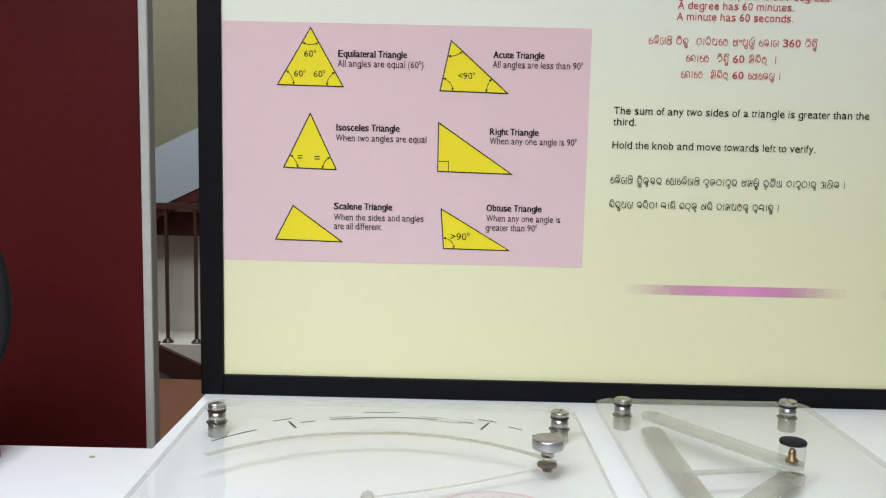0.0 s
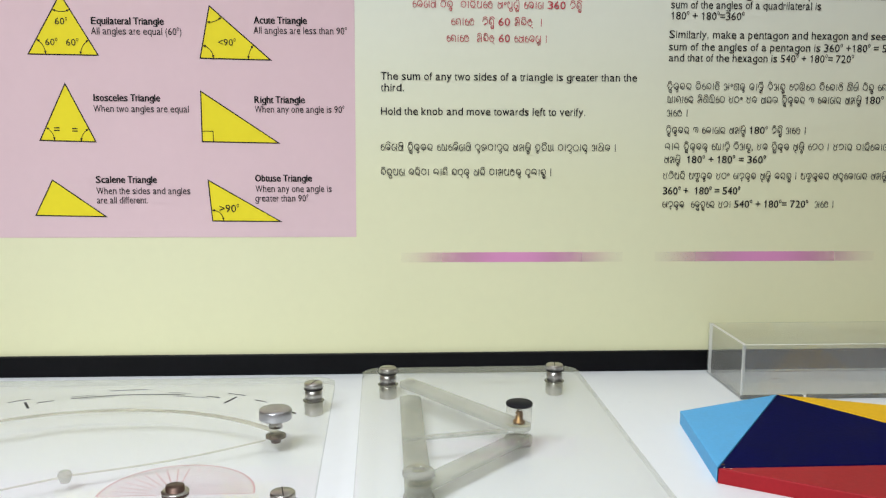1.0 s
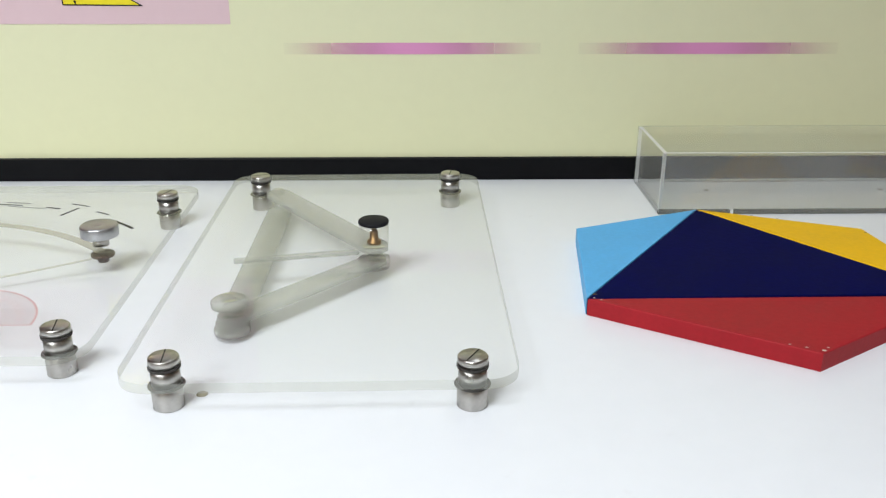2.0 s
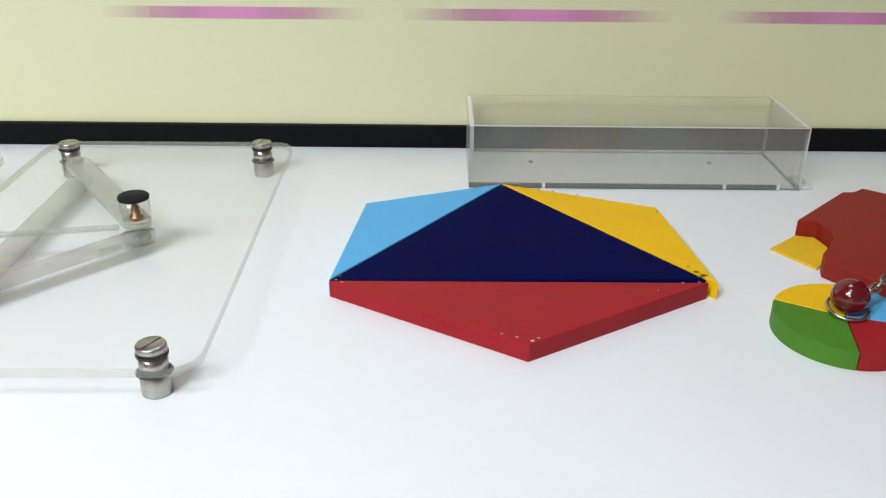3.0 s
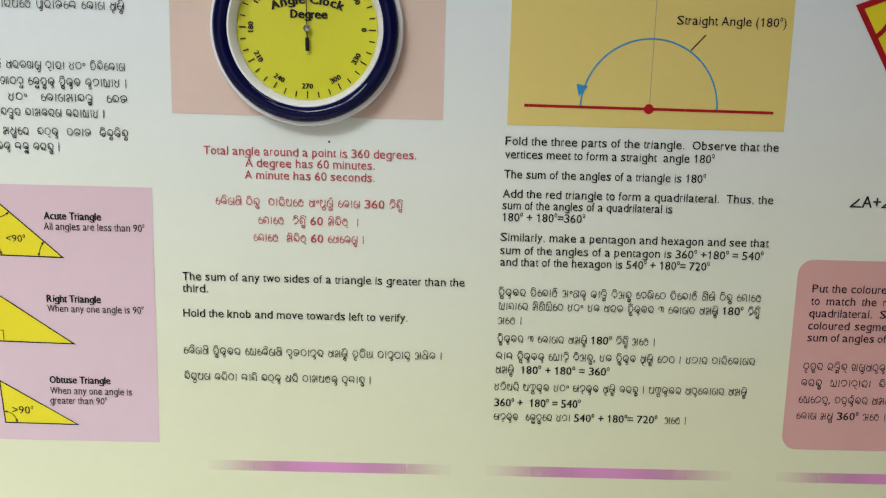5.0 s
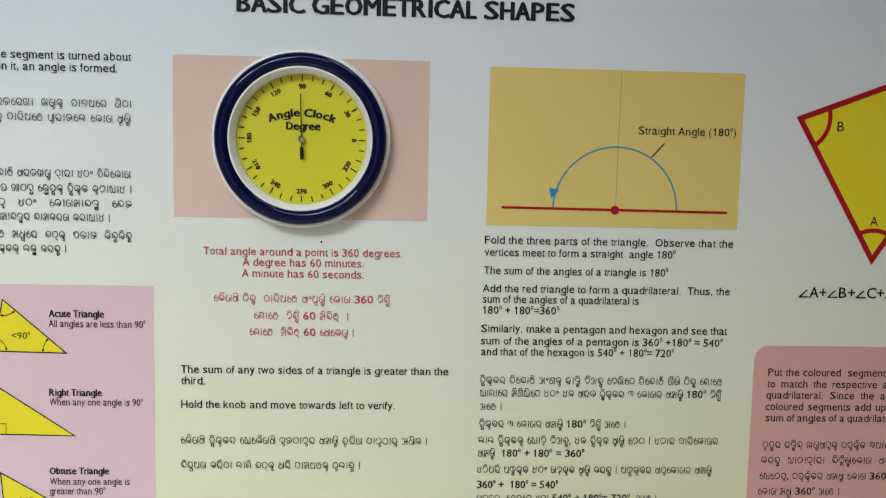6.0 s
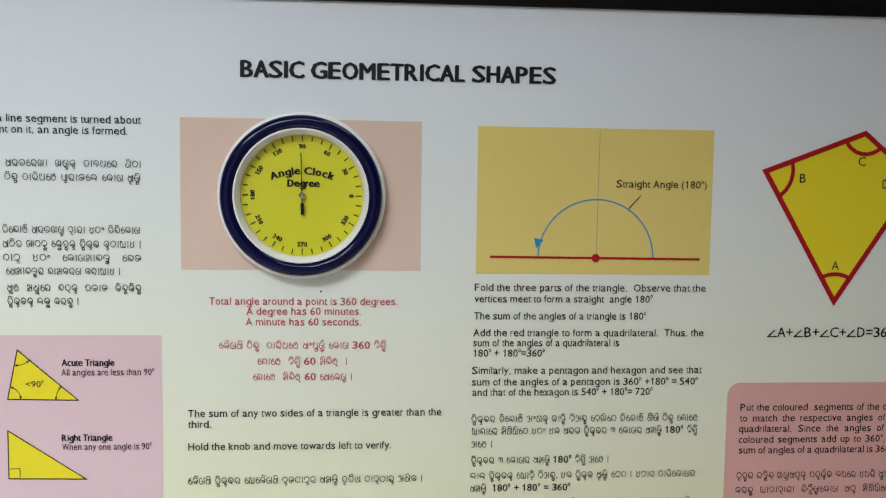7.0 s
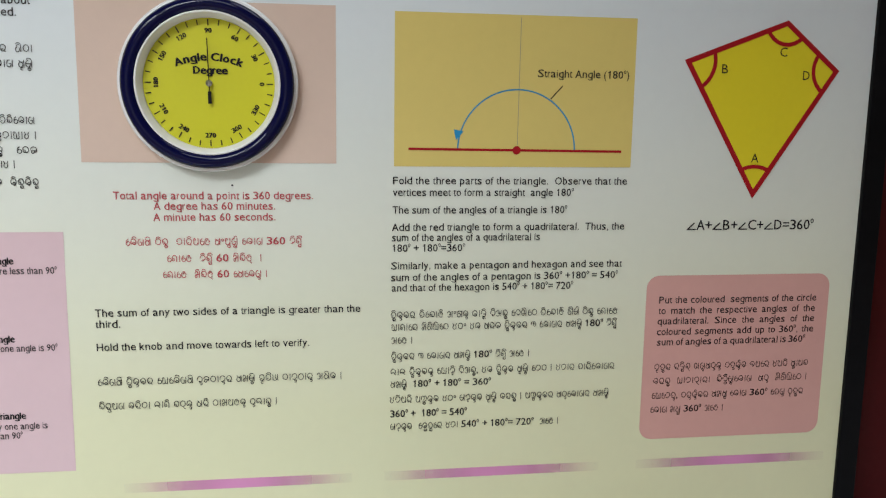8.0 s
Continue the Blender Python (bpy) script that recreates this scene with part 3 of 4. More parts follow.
pink = field("printed_field", BL + 0.001, 0.281, 0.988, 1.366, M["pink"], label="pale pink printed field")
salmon = field("printed_field", 0.3122, 0.6880, 1.4705, 1.7078, M["salmon"], label="salmon printed field behind the clock")
ochre = field("printed_field", 0.7775, 1.164, 1.4665, 1.7025, M["ochre"], label="ochre printed field")
rose = field("printed_field", 1.203, 1.534, 0.999, 1.286, M["rose"], 0.022, "rose printed field with rounded corners")
for x0, x1 in ((0.352, 0.712), (0.765, 1.133), (1.200, 1.551)):
    part("printed_bar", ink_polygon([(x0, 0.9465), (x1, 0.9465), (x1, 0.9625), (x0, 0.9625)], 0.0005), M["bar"], panel, "magenta bar fading at both ends")

# Six triangles with their angle marks.


def corner_arc(p, a, b, r):
    a0, a1 = math.degrees(math.atan2(a[1] - p[1], a[0] - p[0])), math.degrees(math.atan2(b[1] - p[1], b[0] - p[0]))
    if (a1 - a0) % 360 > 180:
        a0, a1 = a1, a0
    return arc(p[0], p[1], r, r, a0, a0 + (a1 - a0) % 360, 8)


def triangle(points, marks=(), words=()):
    t = part("printed_triangle", ink_polygon(points, 0.0009), M["yellow"], panel, "yellow triangle with a thin dark outline")
    part("outline", ink_line(points, 0.0017, 0.0013, True), M["black"], t)
    for i, r in marks:
        line = corner_arc(points[i], points[(i + 1) % 3], points[(i + 2) % 3], r)
        bm = ink_line(line, 0.0010, 0.0014)
        for p, q in ((line[0], line[1]), (line[-1], line[-2])):
            d = (Vector(q) - Vector(p)).normalized() * 0.005
            n = Vector((-d.y, d.x)) * 0.38
            p = Vector(p)
            ink_polygon([tuple(p), tuple(p + d + n), tuple(p + d - n)], 0.0016, bm)
        part("angle_mark", bm, M["black"], t)
    for word, x, z, cap in words:
        part("angle_label", add_letters(bmesh.new(), word, x, None, z, cap, 0.0015), M["black"], t)
    return t


triangle([(-0.1600, 1.3580), (-0.2120, 1.2690), (-0.1080, 1.2680)], ((0, 0.026), (1, 0.026), (2, 0.026)), (("60°", -0.1700, 1.3130, 0.010), ("60°", -0.1860, 1.2820, 0.010), ("60°", -0.1550, 1.2820, 0.010)))
triangle([(-0.1600, 1.2250), (-0.2020, 1.1390), (-0.1180, 1.1370)], ((1, 0.022), (2, 0.022)), (("=", -0.1800, 1.1500, 0.012), ("=", -0.1530, 1.1490, 0.012)))
triangle([(-0.1870, 1.0780), (-0.2150, 1.0230), (-0.1080, 1.0210)])
triangle([(0.0610, 1.3430), (0.0450, 1.2650), (0.1520, 1.2630)], ((0, 0.024), (1, 0.02), (2, 0.034)), (("<90°", 0.0730, 1.2840, 0.010),))
square = triangle([(0.0440, 1.2150), (0.0440, 1.1380), (0.1620, 1.1360)])
part("right_angle_mark", ink_line([(0.0440, 1.1540), (0.0610, 1.1540), (0.0610, 1.1380)], 0.001, 0.0014), M["black"], square)
triangle([(0.0510, 1.0780), (0.0560, 1.0140), (0.1620, 1.0130)], ((1, 0.017),), ((">90°", 0.0670, 1.0280, 0.0115),))

K, R = M["black"], M["red"]
for words, x0, x1, z, bold in (
    ("Equilateral Triangle", -0.116, -0.008, 1.3140, 0.022), ("All angles are equal (60°)", -0.117, 0.018, 1.2990, 0),
    ("Acute Triangle", 0.128, 0.208, 1.3175, 0.022), ("All angles are less than 90°", 0.127, 0.269, 1.3025, 0),
    ("Isosceles Triangle", -0.118, -0.018, 1.1990, 0.022), ("When two angles are equal", -0.119, 0.025, 1.1825, 0),
    ("Right Triangle", 0.126, 0.203, 1.1975, 0.022), ("When any one angle is 90°", 0.126, 0.264, 1.1830, 0),
    ("Scalene Triangle", -0.121, -0.028, 1.0735, 0.022), ("When the sides and angles", -0.121, 0.023, 1.0560, 0), ("are all different.", -0.121, -0.043, 1.0415, 0),
    ("Obtuse Triangle", 0.124, 0.212, 1.0760, 0.022), ("When any one angle is", 0.124, 0.243, 1.0595, 0), ("greater than 90°", 0.123, 0.206, 1.0445, 0),
):
    text(words, x0, x1, z, 0.0105, K, panel, bold or 0.003)

text("BASIC GEOMETRICAL SHAPES", 0.406, 0.900, 1.7710, 0.0255, K, panel, 0.028)
for words, x0, x1, z in (
    ("a line segment is turned about", 0.039, 0.253, 1.6960), ("point on it, an angle is formed.", 0.021, 0.233, 1.6790),
    ("Move the knob along the slot &", -0.226, 0.009, 1.4585), ("observe the following types of", -0.227, 0.008, 1.4415), ("triangle.", -0.227, -0.169, 1.4255),
    ("The sum of any two sides of a triangle is greater than the", 0.321, 0.725, 1.2345), ("third.", 0.321, 0.357, 1.2170), ("Hold the knob and move towards left to verify.", 0.321, 0.644, 1.1805),
    ("Fold the three parts of the triangle.  Observe that the", 0.776, 1.159, 1.4385), ("vertices meet to form a straight  angle 180°", 0.776, 1.070, 1.4200),
    ("The sum of the angles of a triangle is 180°", 0.776, 1.060, 1.3920), ("Add the red triangle to form a quadrilateral.  Thus, the", 0.775, 1.158, 1.3645),
    ("sum of the angles of a quadrilateral is", 0.775, 1.016, 1.3480), ("180° + 180°=360°", 0.776, 0.893, 1.3310),
    ("Similarly, make a pentagon and hexagon and see that", 0.774, 1.157, 1.3025), ("sum of the angles of a pentagon is 360° +180° = 540°", 0.774, 1.151, 1.2835),
    ("and that of the hexagon is 540° + 180°= 720°", 0.775, 1.075, 1.2665),
    ("Put the coloured  segments of the circle", 1.226, 1.511, 1.2385), ("to match the respective angles of the", 1.226, 1.510, 1.2200), ("quadrilateral. Since the angles of the", 1.225, 1.510, 1.2020),
    ("coloured segments add up to 360°, the", 1.225, 1.510, 1.1835), ("sum of angles of a quadrilateral is 360°", 1.226, 1.496, 1.1655),
    ("Straight Angle (180°)", 1.004, 1.154, 1.6080),
):
    text(words, x0, x1, z, 0.0118, K, panel, 0.004, 0.98 if x0 > 1.2 else 0.0)
text("∠A+∠B+∠C+∠D=360°", 1.267, 1.494, 1.3630, 0.0165, K, panel, 0.006)
for words, x0, x1, z in (("Total angle around a point is 360 degrees.", 0.355, 0.652, 1.4150), ("A degree has 60 minutes.", 0.413, 0.594, 1.3990), ("A minute has 60 seconds.", 0.412, 0.594, 1.3820)):
    text(words, x0, x1, z, 0.0118, R, panel, 0.002)

for words, x0, x1, z, ink in (
    ("କୌଣସି ବିନ୍ଦୁ  ଚାରିପଟେ ସଂପୂର୍ଣ୍ଣ କୋଣ 360 ଡିଗ୍ରୀ", 0.370, 0.635, 1.3445, R), ("ଗୋଟେ  ଡିଗ୍ରୀ 60 ମିନିଟ୍  ।", 0.430, 0.574, 1.3185, R), ("ଗୋଟେ  ମିନିଟ୍ 60 ସେକେଣ୍ଡ ।", 0.423, 0.582, 1.2935, R),
    ("କୌଣସି ତ୍ରିଭୁଜର ଯେକୌଣସି ଦୁଇବାହୁର ସମଷ୍ଟି ତୃତୀୟ ବାହୁଠାରୁ ଅଧିକ ।", 0.320, 0.697, 1.1250, K), ("ନିରୂପଣ କରିବା ଲାଗି ନବ୍‌କୁ ଧରି ବାମପଟକୁ ବୁଲାନ୍ତୁ ।", 0.320, 0.594, 1.0860, K),
    ("ତ୍ରିଭୁଜର ତିନୋଟି ଅଂଶକୁ ଭାଙ୍ଗି ଦିଅନ୍ତୁ ଦେଖିବେ ତିନୋଟି ଶୀର୍ଷ ବିନ୍ଦୁ ଗୋଟେ", 0.774, 1.155, 1.2225, K),
    ("ଯାଗାରେ ମିଶିଯିବେ ଏବଂ ଏକ ସରଳ ତ୍ରିଭୁଜର ୩ କୋଣର ସମଷ୍ଟି 180° ଡିଗ୍ରୀ", 0.775, 1.154, 1.2020, K), ("ଅଟେ ।", 0.775, 0.811, 1.1805, K),
    ("ତ୍ରିଭୁଜର ୩ କୋଣର ସମଷ୍ଟି 180° ଡିଗ୍ରୀ ଅଟେ ।", 0.775, 1.006, 1.1535, K), ("ଲାଲ ତ୍ରିଭୁଜକୁ ଯୋଡ଼ି ଦିଅନ୍ତୁ, ଏକ ତ୍ରିଭୁଜ ସୃଷ୍ଟି ହେବ । ଏହାର ଚାରିକୋଣର", 0.774, 1.154, 1.1275, K),
    ("ସମଷ୍ଟି  180° + 180° = 360°", 0.774, 0.942, 1.1065, K), ("ଏହିପରି ପଞ୍ଚଭୁଜ ଏବଂ ଷଡ଼ଭୁଜ ସୃଷ୍ଟି କରନ୍ତୁ । ପଞ୍ଚଭୁଜର ସବୁକୋଣର ସମଷ୍ଟି", 0.773, 1.146, 1.0805, K),
    ("ଷଡ଼ଭୁଜ  କ୍ଷେତ୍ରରେ ଏହା 540° + 180°= 720°  ଅଟେ ।", 0.774, 1.060, 1.0345, K),
    ("ବୃତ୍ତର ରଙ୍ଗିନ୍ ଖଣ୍ଡସବୁକୁ ଚତୁର୍ଭୁଜ ଉପରେ ଏପରି ସ୍ଥାପନ", 1.224, 1.507, 1.1225, K), ("କରନ୍ତୁ  ଯାହାଦ୍ୱାରା  ନିର୍ଦ୍ଦିଷ୍ଟକୋଣ  ସବୁ  ମିଶିଯିବେ ।", 1.223, 1.507, 1.0975, K),
    ("ଯେହେତୁ, ଚତୁର୍ଭୁଜର ସମସ୍ତ କୋଣ 360° ତେଣୁ ବୃତ୍ତର", 1.222, 1.502, 1.0715, K), ("କୋଣ ମଧ୍ୟ 360° ଅଟେ ।", 1.221, 1.355, 1.0465, K),
    ("ସରଳରେଖା  ଖଣ୍ଡକୁ  ତାଉପରେ  ଥିବା", 0.050, 0.254, 1.6285, K), ("ବିନ୍ଦୁ ଚାରିପଟେ ଘୁରାଇଲେ କୋଣ ସୃଷ୍ଟି", 0.048, 0.253, 1.6070, K),
    ("ତିନୋଟି ସରଳଖଣ୍ଡ ଦ୍ୱାରା ଏବଂ ତିନିକୋଣ", 0.043, 0.251, 1.5260, K), ("ସହିତ ଆବଦ୍ଧ କ୍ଷେତ୍ରକୁ ତ୍ରିଭୁଜ କୁହାଯାଏ ।", 0.043, 0.253, 1.5040, K), ("ବାହୁ   ଏବଂ   କୋଣମାନଙ୍କୁ   ନେଇ", 0.043, 0.253, 1.4825, K),
    ("ସେମାନଙ୍କର ନାମକରଣ କରାଯାଏ ।", 0.047, 0.221, 1.4615, K), ("ସ୍ଲଟ  ମଧ୍ୟରେ  ନବ୍‌କୁ  ଚଳାଇ  ଭିନ୍ନଭିନ୍ନ", 0.048, 0.252, 1.4355, K), ("ତ୍ରିଭୁଜକୁ ଲକ୍ଷ୍ୟ କରନ୍ତୁ ।", 0.048, 0.157, 1.4145, K),
):
    odia_text(words, x0, x1, z, 0.0106, ink, panel)
text("360° +  180° = 540°", 0.774, 0.901, 1.0560, 0.0118, K, panel, 0.010)

# Half turn on the ochre field.
part("angle_arc", ink_line(arc(0.973, 1.4930, 0.0950, 0.0950, 0, 180, 40), 0.0022, 0.0010), M["blue"], panel, "blue half circle")
part("arrow_head", ink_polygon([(0.8750, 1.5080), (0.8710, 1.5250), (0.8870, 1.5220)], 0.0014), M["blue"], panel)
part("base_line", ink_line([(0.8000, 1.4940), (1.1470, 1.4920)], 0.0038, 0.0011), M["crimson"], panel, "dark red line")
part("vertex_dot", ink_polygon(arc(0.973, 1.493, 0.0068, 0.0068, 0, 345, 23), 0.0016), M["crimson"], panel)
part("fold_line", ink_line([(0.9740, 1.5010), (0.9750, 1.6980)], 0.0009, 0.0009), M["grey_ink"], panel)
part("pointer_line", ink_line([(1.0260, 1.5740), (1.0450, 1.5950)], 0.0018, 0.0010), K, panel)

# Four-sided figure with arcs in its corners.
A, B, C, D = (1.379, 1.419), (1.249, 1.639), (1.421, 1.705), (1.515, 1.628)
four = part("printed_quadrilateral", ink_polygon([A, B, C, D], 0.0006), M["yellow"], panel, "yellow quadrilateral with a thick dark red outline")
inset = [(x + (1.395 - x) * 0.025, z + (1.59 - z) * 0.025) for x, z in (A, B, C, D)]
part("outline", ink_line(inset, 0.0085, 0.0011, True), M["crimson"], four)
for p, q, s, r in ((A, B, D, 0.050), (B, C, A, 0.050), (C, D, B, 0.037), (D, A, C, 0.044)):
    part("angle_mark", ink_line(corner_arc(p, q, s, r), 0.0065, 0.0015), M["crimson"], four)
for word, x, z in (("A", 1.3725, 1.4760), ("B", 1.3110, 1.6200), ("C", 1.4100, 1.6490), ("D", 1.4535, 1.6120)):
    part("angle_label", add_letters(bmesh.new(), word, x, None, z, 0.0145, 0.0012), K, four)

part("speck", ink_polygon(arc(0.530, 1.4365, 0.0016, 0.0016, 0, 330, 11), 0.0008), K, panel, "small dark speck")

# ---- angle clock on the board ----
CX, CZ, LIFT = 0.5008, 1.589, 0.0072
clock = thing("angle_clock", "round angle clock with navy plastic rim and yellow dial", "wall clock", (CX, SHEET - 0.0006, CZ))
UP = pose(0, 0, 0, 90)  # turns a lathe's axis out of the board, towards the room
RIM = pose(0, 0, -0.0006) @ UP
part("case", moved(lathe([(0, 0.0), (0.1270, 0.0), (0.1301, 0.003), (0.1306, 0.012), (0.1298, 0.0175), (0.1270, 0.0195), (0.1225, 0.0195), (0.1045, 0.0140), (0.1045, 0.0040), (0, 0.0040)], 96), RIM), M["white_plastic"], clock, "white plastic back rim", True)
ring = [(0.1242, 0.0150), (0.1246, 0.0200)] + [(0.1139 + 0.0108 * math.cos(radians(a)), 0.0235 + 0.0105 * math.sin(radians(a))) for a in range(0, 181, 12)] + [(0.1031, 0.0190)]
part("rim", moved(lathe(ring, 96), RIM), M["navy_gloss"], clock, "glossy navy rim", True)
part("inner_ring", moved(lathe([(0.1045, 0.0290), (0.1027, 0.0300), (0.1013, 0.0285), (0.0964, 0.0075), (0.0954, 0.0062), (0.1045, 0.0062)], 96), RIM), M["white_plastic"], clock, "white inner ring", True)
dial = part("dial", moved(lathe([(0, 0.0060), (0.0962, 0.0060), (0.0962, 0.0046)], 72), UP), M["dial"], clock, "yellow dial with black figures")


def on_dial(bm):
    return moved(bm, pose(-CX, -SHEET, -CZ))


for i in range(36):
    a = radians(10 * i)
    r0 = 0.0852 if i % 3 else 0.0835
    p, q = [(CX + r * math.cos(a), CZ + r * math.sin(a)) for r in (r0, 0.0930)]
    part("tick", on_dial(ink_line([p, q], 0.0016, LIFT)), M["black"], dial)
for deg in range(0, 360, 30):
    a = radians(deg)
    at = (CX + 0.0768 * math.cos(a), CZ + 0.0768 * math.sin(a))
    word, cap = str(deg), 0.0068
    wide = letters(word)[2] * cap
    part("numeral", on_dial(add_letters(bmesh.new(), word, at[0] - wide / 2, None, at[1] - cap / 2, cap, LIFT, 0.03, a - math.pi / 2 if deg <= 180 else a + math.pi / 2, at)), M["black"], dial)
title, cap, along = "Angle Clock", 0.0112, []
for ch in title:
    along.append(0.0042 if ch == " " else letters(ch)[2] * cap * 1.12 + 0.0022)
bm, at_x = bmesh.new(), -sum(along) / 2
for ch, wide in zip(title, along):
    if ch != " ":
        lie = -(at_x + wide / 2) / 0.125
        at = (CX + 0.001 + 0.125 * math.sin(-lie) - wide / 2 * math.cos(lie), CZ - 0.092 + 0.125 * math.cos(lie) - wide / 2 * math.sin(lie))
        add_letters(bm, ch, at[0], at[0] + wide - 0.0022, at[1], cap, LIFT, 0.035, lie, at)
    at_x += wide
part("title", on_dial(bm), M["black"], dial)
part("title", on_dial(add_letters(bmesh.new(), "Degree", CX - 0.0225, CX + 0.0265, CZ + 0.0135, 0.0108, LIFT, 0.035)), M["black"], dial)
turn = pose(0, 0, 0, 0, -1.5)
part("needle", moved(box(-0.0007, 0.0007, -0.0125, -0.0117, 0.003, 0.066), turn), M["black_plastic"], clock, "thin black needle")
part("counterweight", moved(box(-0.0026, 0.0026, -0.0132, -0.0115, -0.030, -0.012, 0.0006), turn), M["black_plastic"], clock)
part("needle_tail", moved(box(-0.0008, 0.0008, -0.0125, -0.0117, -0.013, -0.004), turn), M["black_plastic"], clock)
part("hub", moved(lathe([(0, 0.0165), (0.0028, 0.016), (0.0028, 0.0145), (0.0048, 0.0142), (0.0048, 0.013), (0.002, 0.0128), (0.002, 0.0060)], 24), UP), M["steel"], clock, "small metal hub", True)


# ---- things on the table ----
PLATE0, PLATE1 = 0.0245, 0.0335  # under and upper side of the raised plates, above the table


def standoff(x, y, parent, turn):
    """Steel barrel under the plate, gasket and slotted cap above it."""
    at = pose(x, y, 0)
    low, up = PLATE0 - 0.0045, PLATE1 + 0.0025
    b = part("standoff", moved(lathe([(0, 0), (0.0122, 0), (0.0128, 0.0006), (0.0128, low - 0.0014), (0.0124, low - 0.0010), (0, low - 0.0010)], 36), at), M["steel"], parent, "brushed steel spacer", True)
    part("gasket", moved(lathe([(0.0, low - 0.0009), (0.0140, low - 0.0009), (0.0152, low), (0.0140, low + 0.0012), (0, low + 0.0012)], 32), at), M["rubber"], b, "dark gasket ring")
    part("stud", moved(lathe([(0, low + 0.0013), (0.0119, low + 0.0013), (0.0119, up), (0, up)], 20), at), M["steel"], b, "", True)
    part("gasket", moved(lathe([(0.0, up + 0.0002), (0.0132, up + 0.0002), (0.0132, up + 0.0024), (0, up + 0.0024)], 32), at), M["rubber"], b, "dark gasket ring")
    z = up + 0.0025
    cap = lathe([(0.0, z), (0.0126, z), (0.0126, z + 0.0062), (0.0116, z + 0.0074), (0, z + 0.0074)], 36)
    part("cap", moved(cap, at), M["steel"], b, "slotted steel cap", True)
    part("slot", moved(box(-0.0112, 0.0112, -0.0006, 0.0006, z + 0.0069, z + 0.0076), at @ pose(0, 0, 0, 0, 0, turn)), M["rubber"], b)
    return b


def plate(parent, x0, x1, y0, y1, r):
    return part("plate", prism(rounded(x0, x1, y0, y1, r), PLATE0, PLATE1, 0.0, 1), [M["acrylic"], M["acrylic_edge"]], parent, "clear acrylic plate with rounded corners")


# Raised plate with the curved slot and the half-circle scale.
ex1 = thing("acrylic_exhibit", "clear acrylic plate on steel spacers with curved slot and protractor", "exhibit", (-0.014, 1.030, TOP), 0.6, "acrylic exhibits")
plate(ex1, -0.271, 0.271, -0.2345, 0.2345, 0.03)
for x, y, turn in ((-0.244, 0.169, 20), (0.243, 0.167, 70), (0.241, -0.201, 100), (-0.244, -0.201, 40)):
    standoff(x, y, ex1, turn)


def flat(points, z, width=0.0, closed=False, turn_up=True):
    """Flat print lying on a plate, as a line or as a filled outline."""
    bm = ink_line(points, width, 0, closed) if width else ink_polygon(points, 0)
    for v in bm.verts:
        v.co = (v.co.x, v.co.z, z)
    bmesh.ops.recalc_face_normals(bm, faces=bm.faces)
    for f in bm.faces:
        if f.normal.z < 0:
            f.normal_flip()
    return bm


SC = (-0.001, -0.195)
# Slot drawn wide and tan so that its cast shadow is painted in with it.
part("curved_slot", flat(arc(*SC, 0.290, 0.290, 42, 138, 50), PLATE1 + 0.0003, 0.0115), M["slot"], ex1, "milled curved slot with its table shadow tinted in")
AC, AR = (0.012, -0.139), 0.300
for a0, a1, r, w in ((141, 128, AR, 0.0030), (116, 112, AR, 0.0030), (108, 79, AR, 0.0030), (73, 69, AR, 0.0032), (52, 44, AR, 0.0040), (122, 117, AR + 0.022, 0.0026), (99, 90, AR + 0.022, 0.0026), (69, 64, AR + 0.020, 0.0026), (60, 56, AR + 0.010, 0.0026), (106, 97, AR - 0.006, 0.0014), (82, 72, AR - 0.006, 0.0014), (84, 78, AR + 0.008, 0.0018), (108, 102, AR + 0.008, 0.0018)):
    part("scale_dash", flat(arc(AC[0], AC[1], r, r, a0, a1, 10), PLATE1 + 0.0004, w), M["black"], ex1)
for a in (118.5, 65.5):
    p, q = [(AC[0] + r * math.cos(radians(a)), AC[1] + r * math.sin(radians(a))) for r in (AR - 0.019, AR + 0.011)]
    part("scale_tick", flat([p, q], PLATE1 + 0.0004, 0.0034), M["black"], ex1)
for x in (-0.244, 0.243):
    part("scale_dash", flat([(x - 0.014, 0.2), (x + 0.02, 0.2)], PLATE1 + 0.0004, 0.0016), M["grey_ink"], ex1)

# Half-circle scale round the pivot.
PX, PY, PR = 0.131, -0.177, 0.078
scale_disc = part("protractor", flat(arc(PX, PY, PR, PR, 0, 180, 30), PLATE1 + 0.0005), M["pink_film"], ex1, "pinkish printed half-circle scale")
part("scale_rim", flat(arc(PX, PY, PR, PR, 0, 180, 36), PLATE1 + 0.0009, 0.0020), M["red_ring"], scale_disc)
for i in range(1, 18):
    a = radians(10 * i)
    r0 = 0.030 if i > 8 else 0.060
    part("scale_ray", flat([(PX + r * math.cos(a), PY + r * math.sin(a)) for r in (r0, 0.068)], PLATE1 + 0.0010, 0.0012), M["red_ring"], scale_disc)
part("scale_base", flat([(PX - PR, PY), (PX - 0.02, PY)], PLATE1 + 0.0009, 0.0016), M["red_ring"], scale_disc)
part("scale_base", flat([(PX + 0.03, PY), (PX + PR, PY)], PLATE1 + 0.0009, 0.0016), M["red_ring"], scale_disc)
pivot = part("pivot", moved(lathe([(0, PLATE1 + 0.0012), (0.0135, PLATE1 + 0.0012), (0.0135, PLATE1 + 0.0045), (0.0095, PLATE1 + 0.0052), (0.0092, PLATE1 + 0.0110), (0, PLATE1 + 0.0110)], 32), pose(PX, PY, 0)), M["bronze"], ex1, "bronze pivot bush", True)
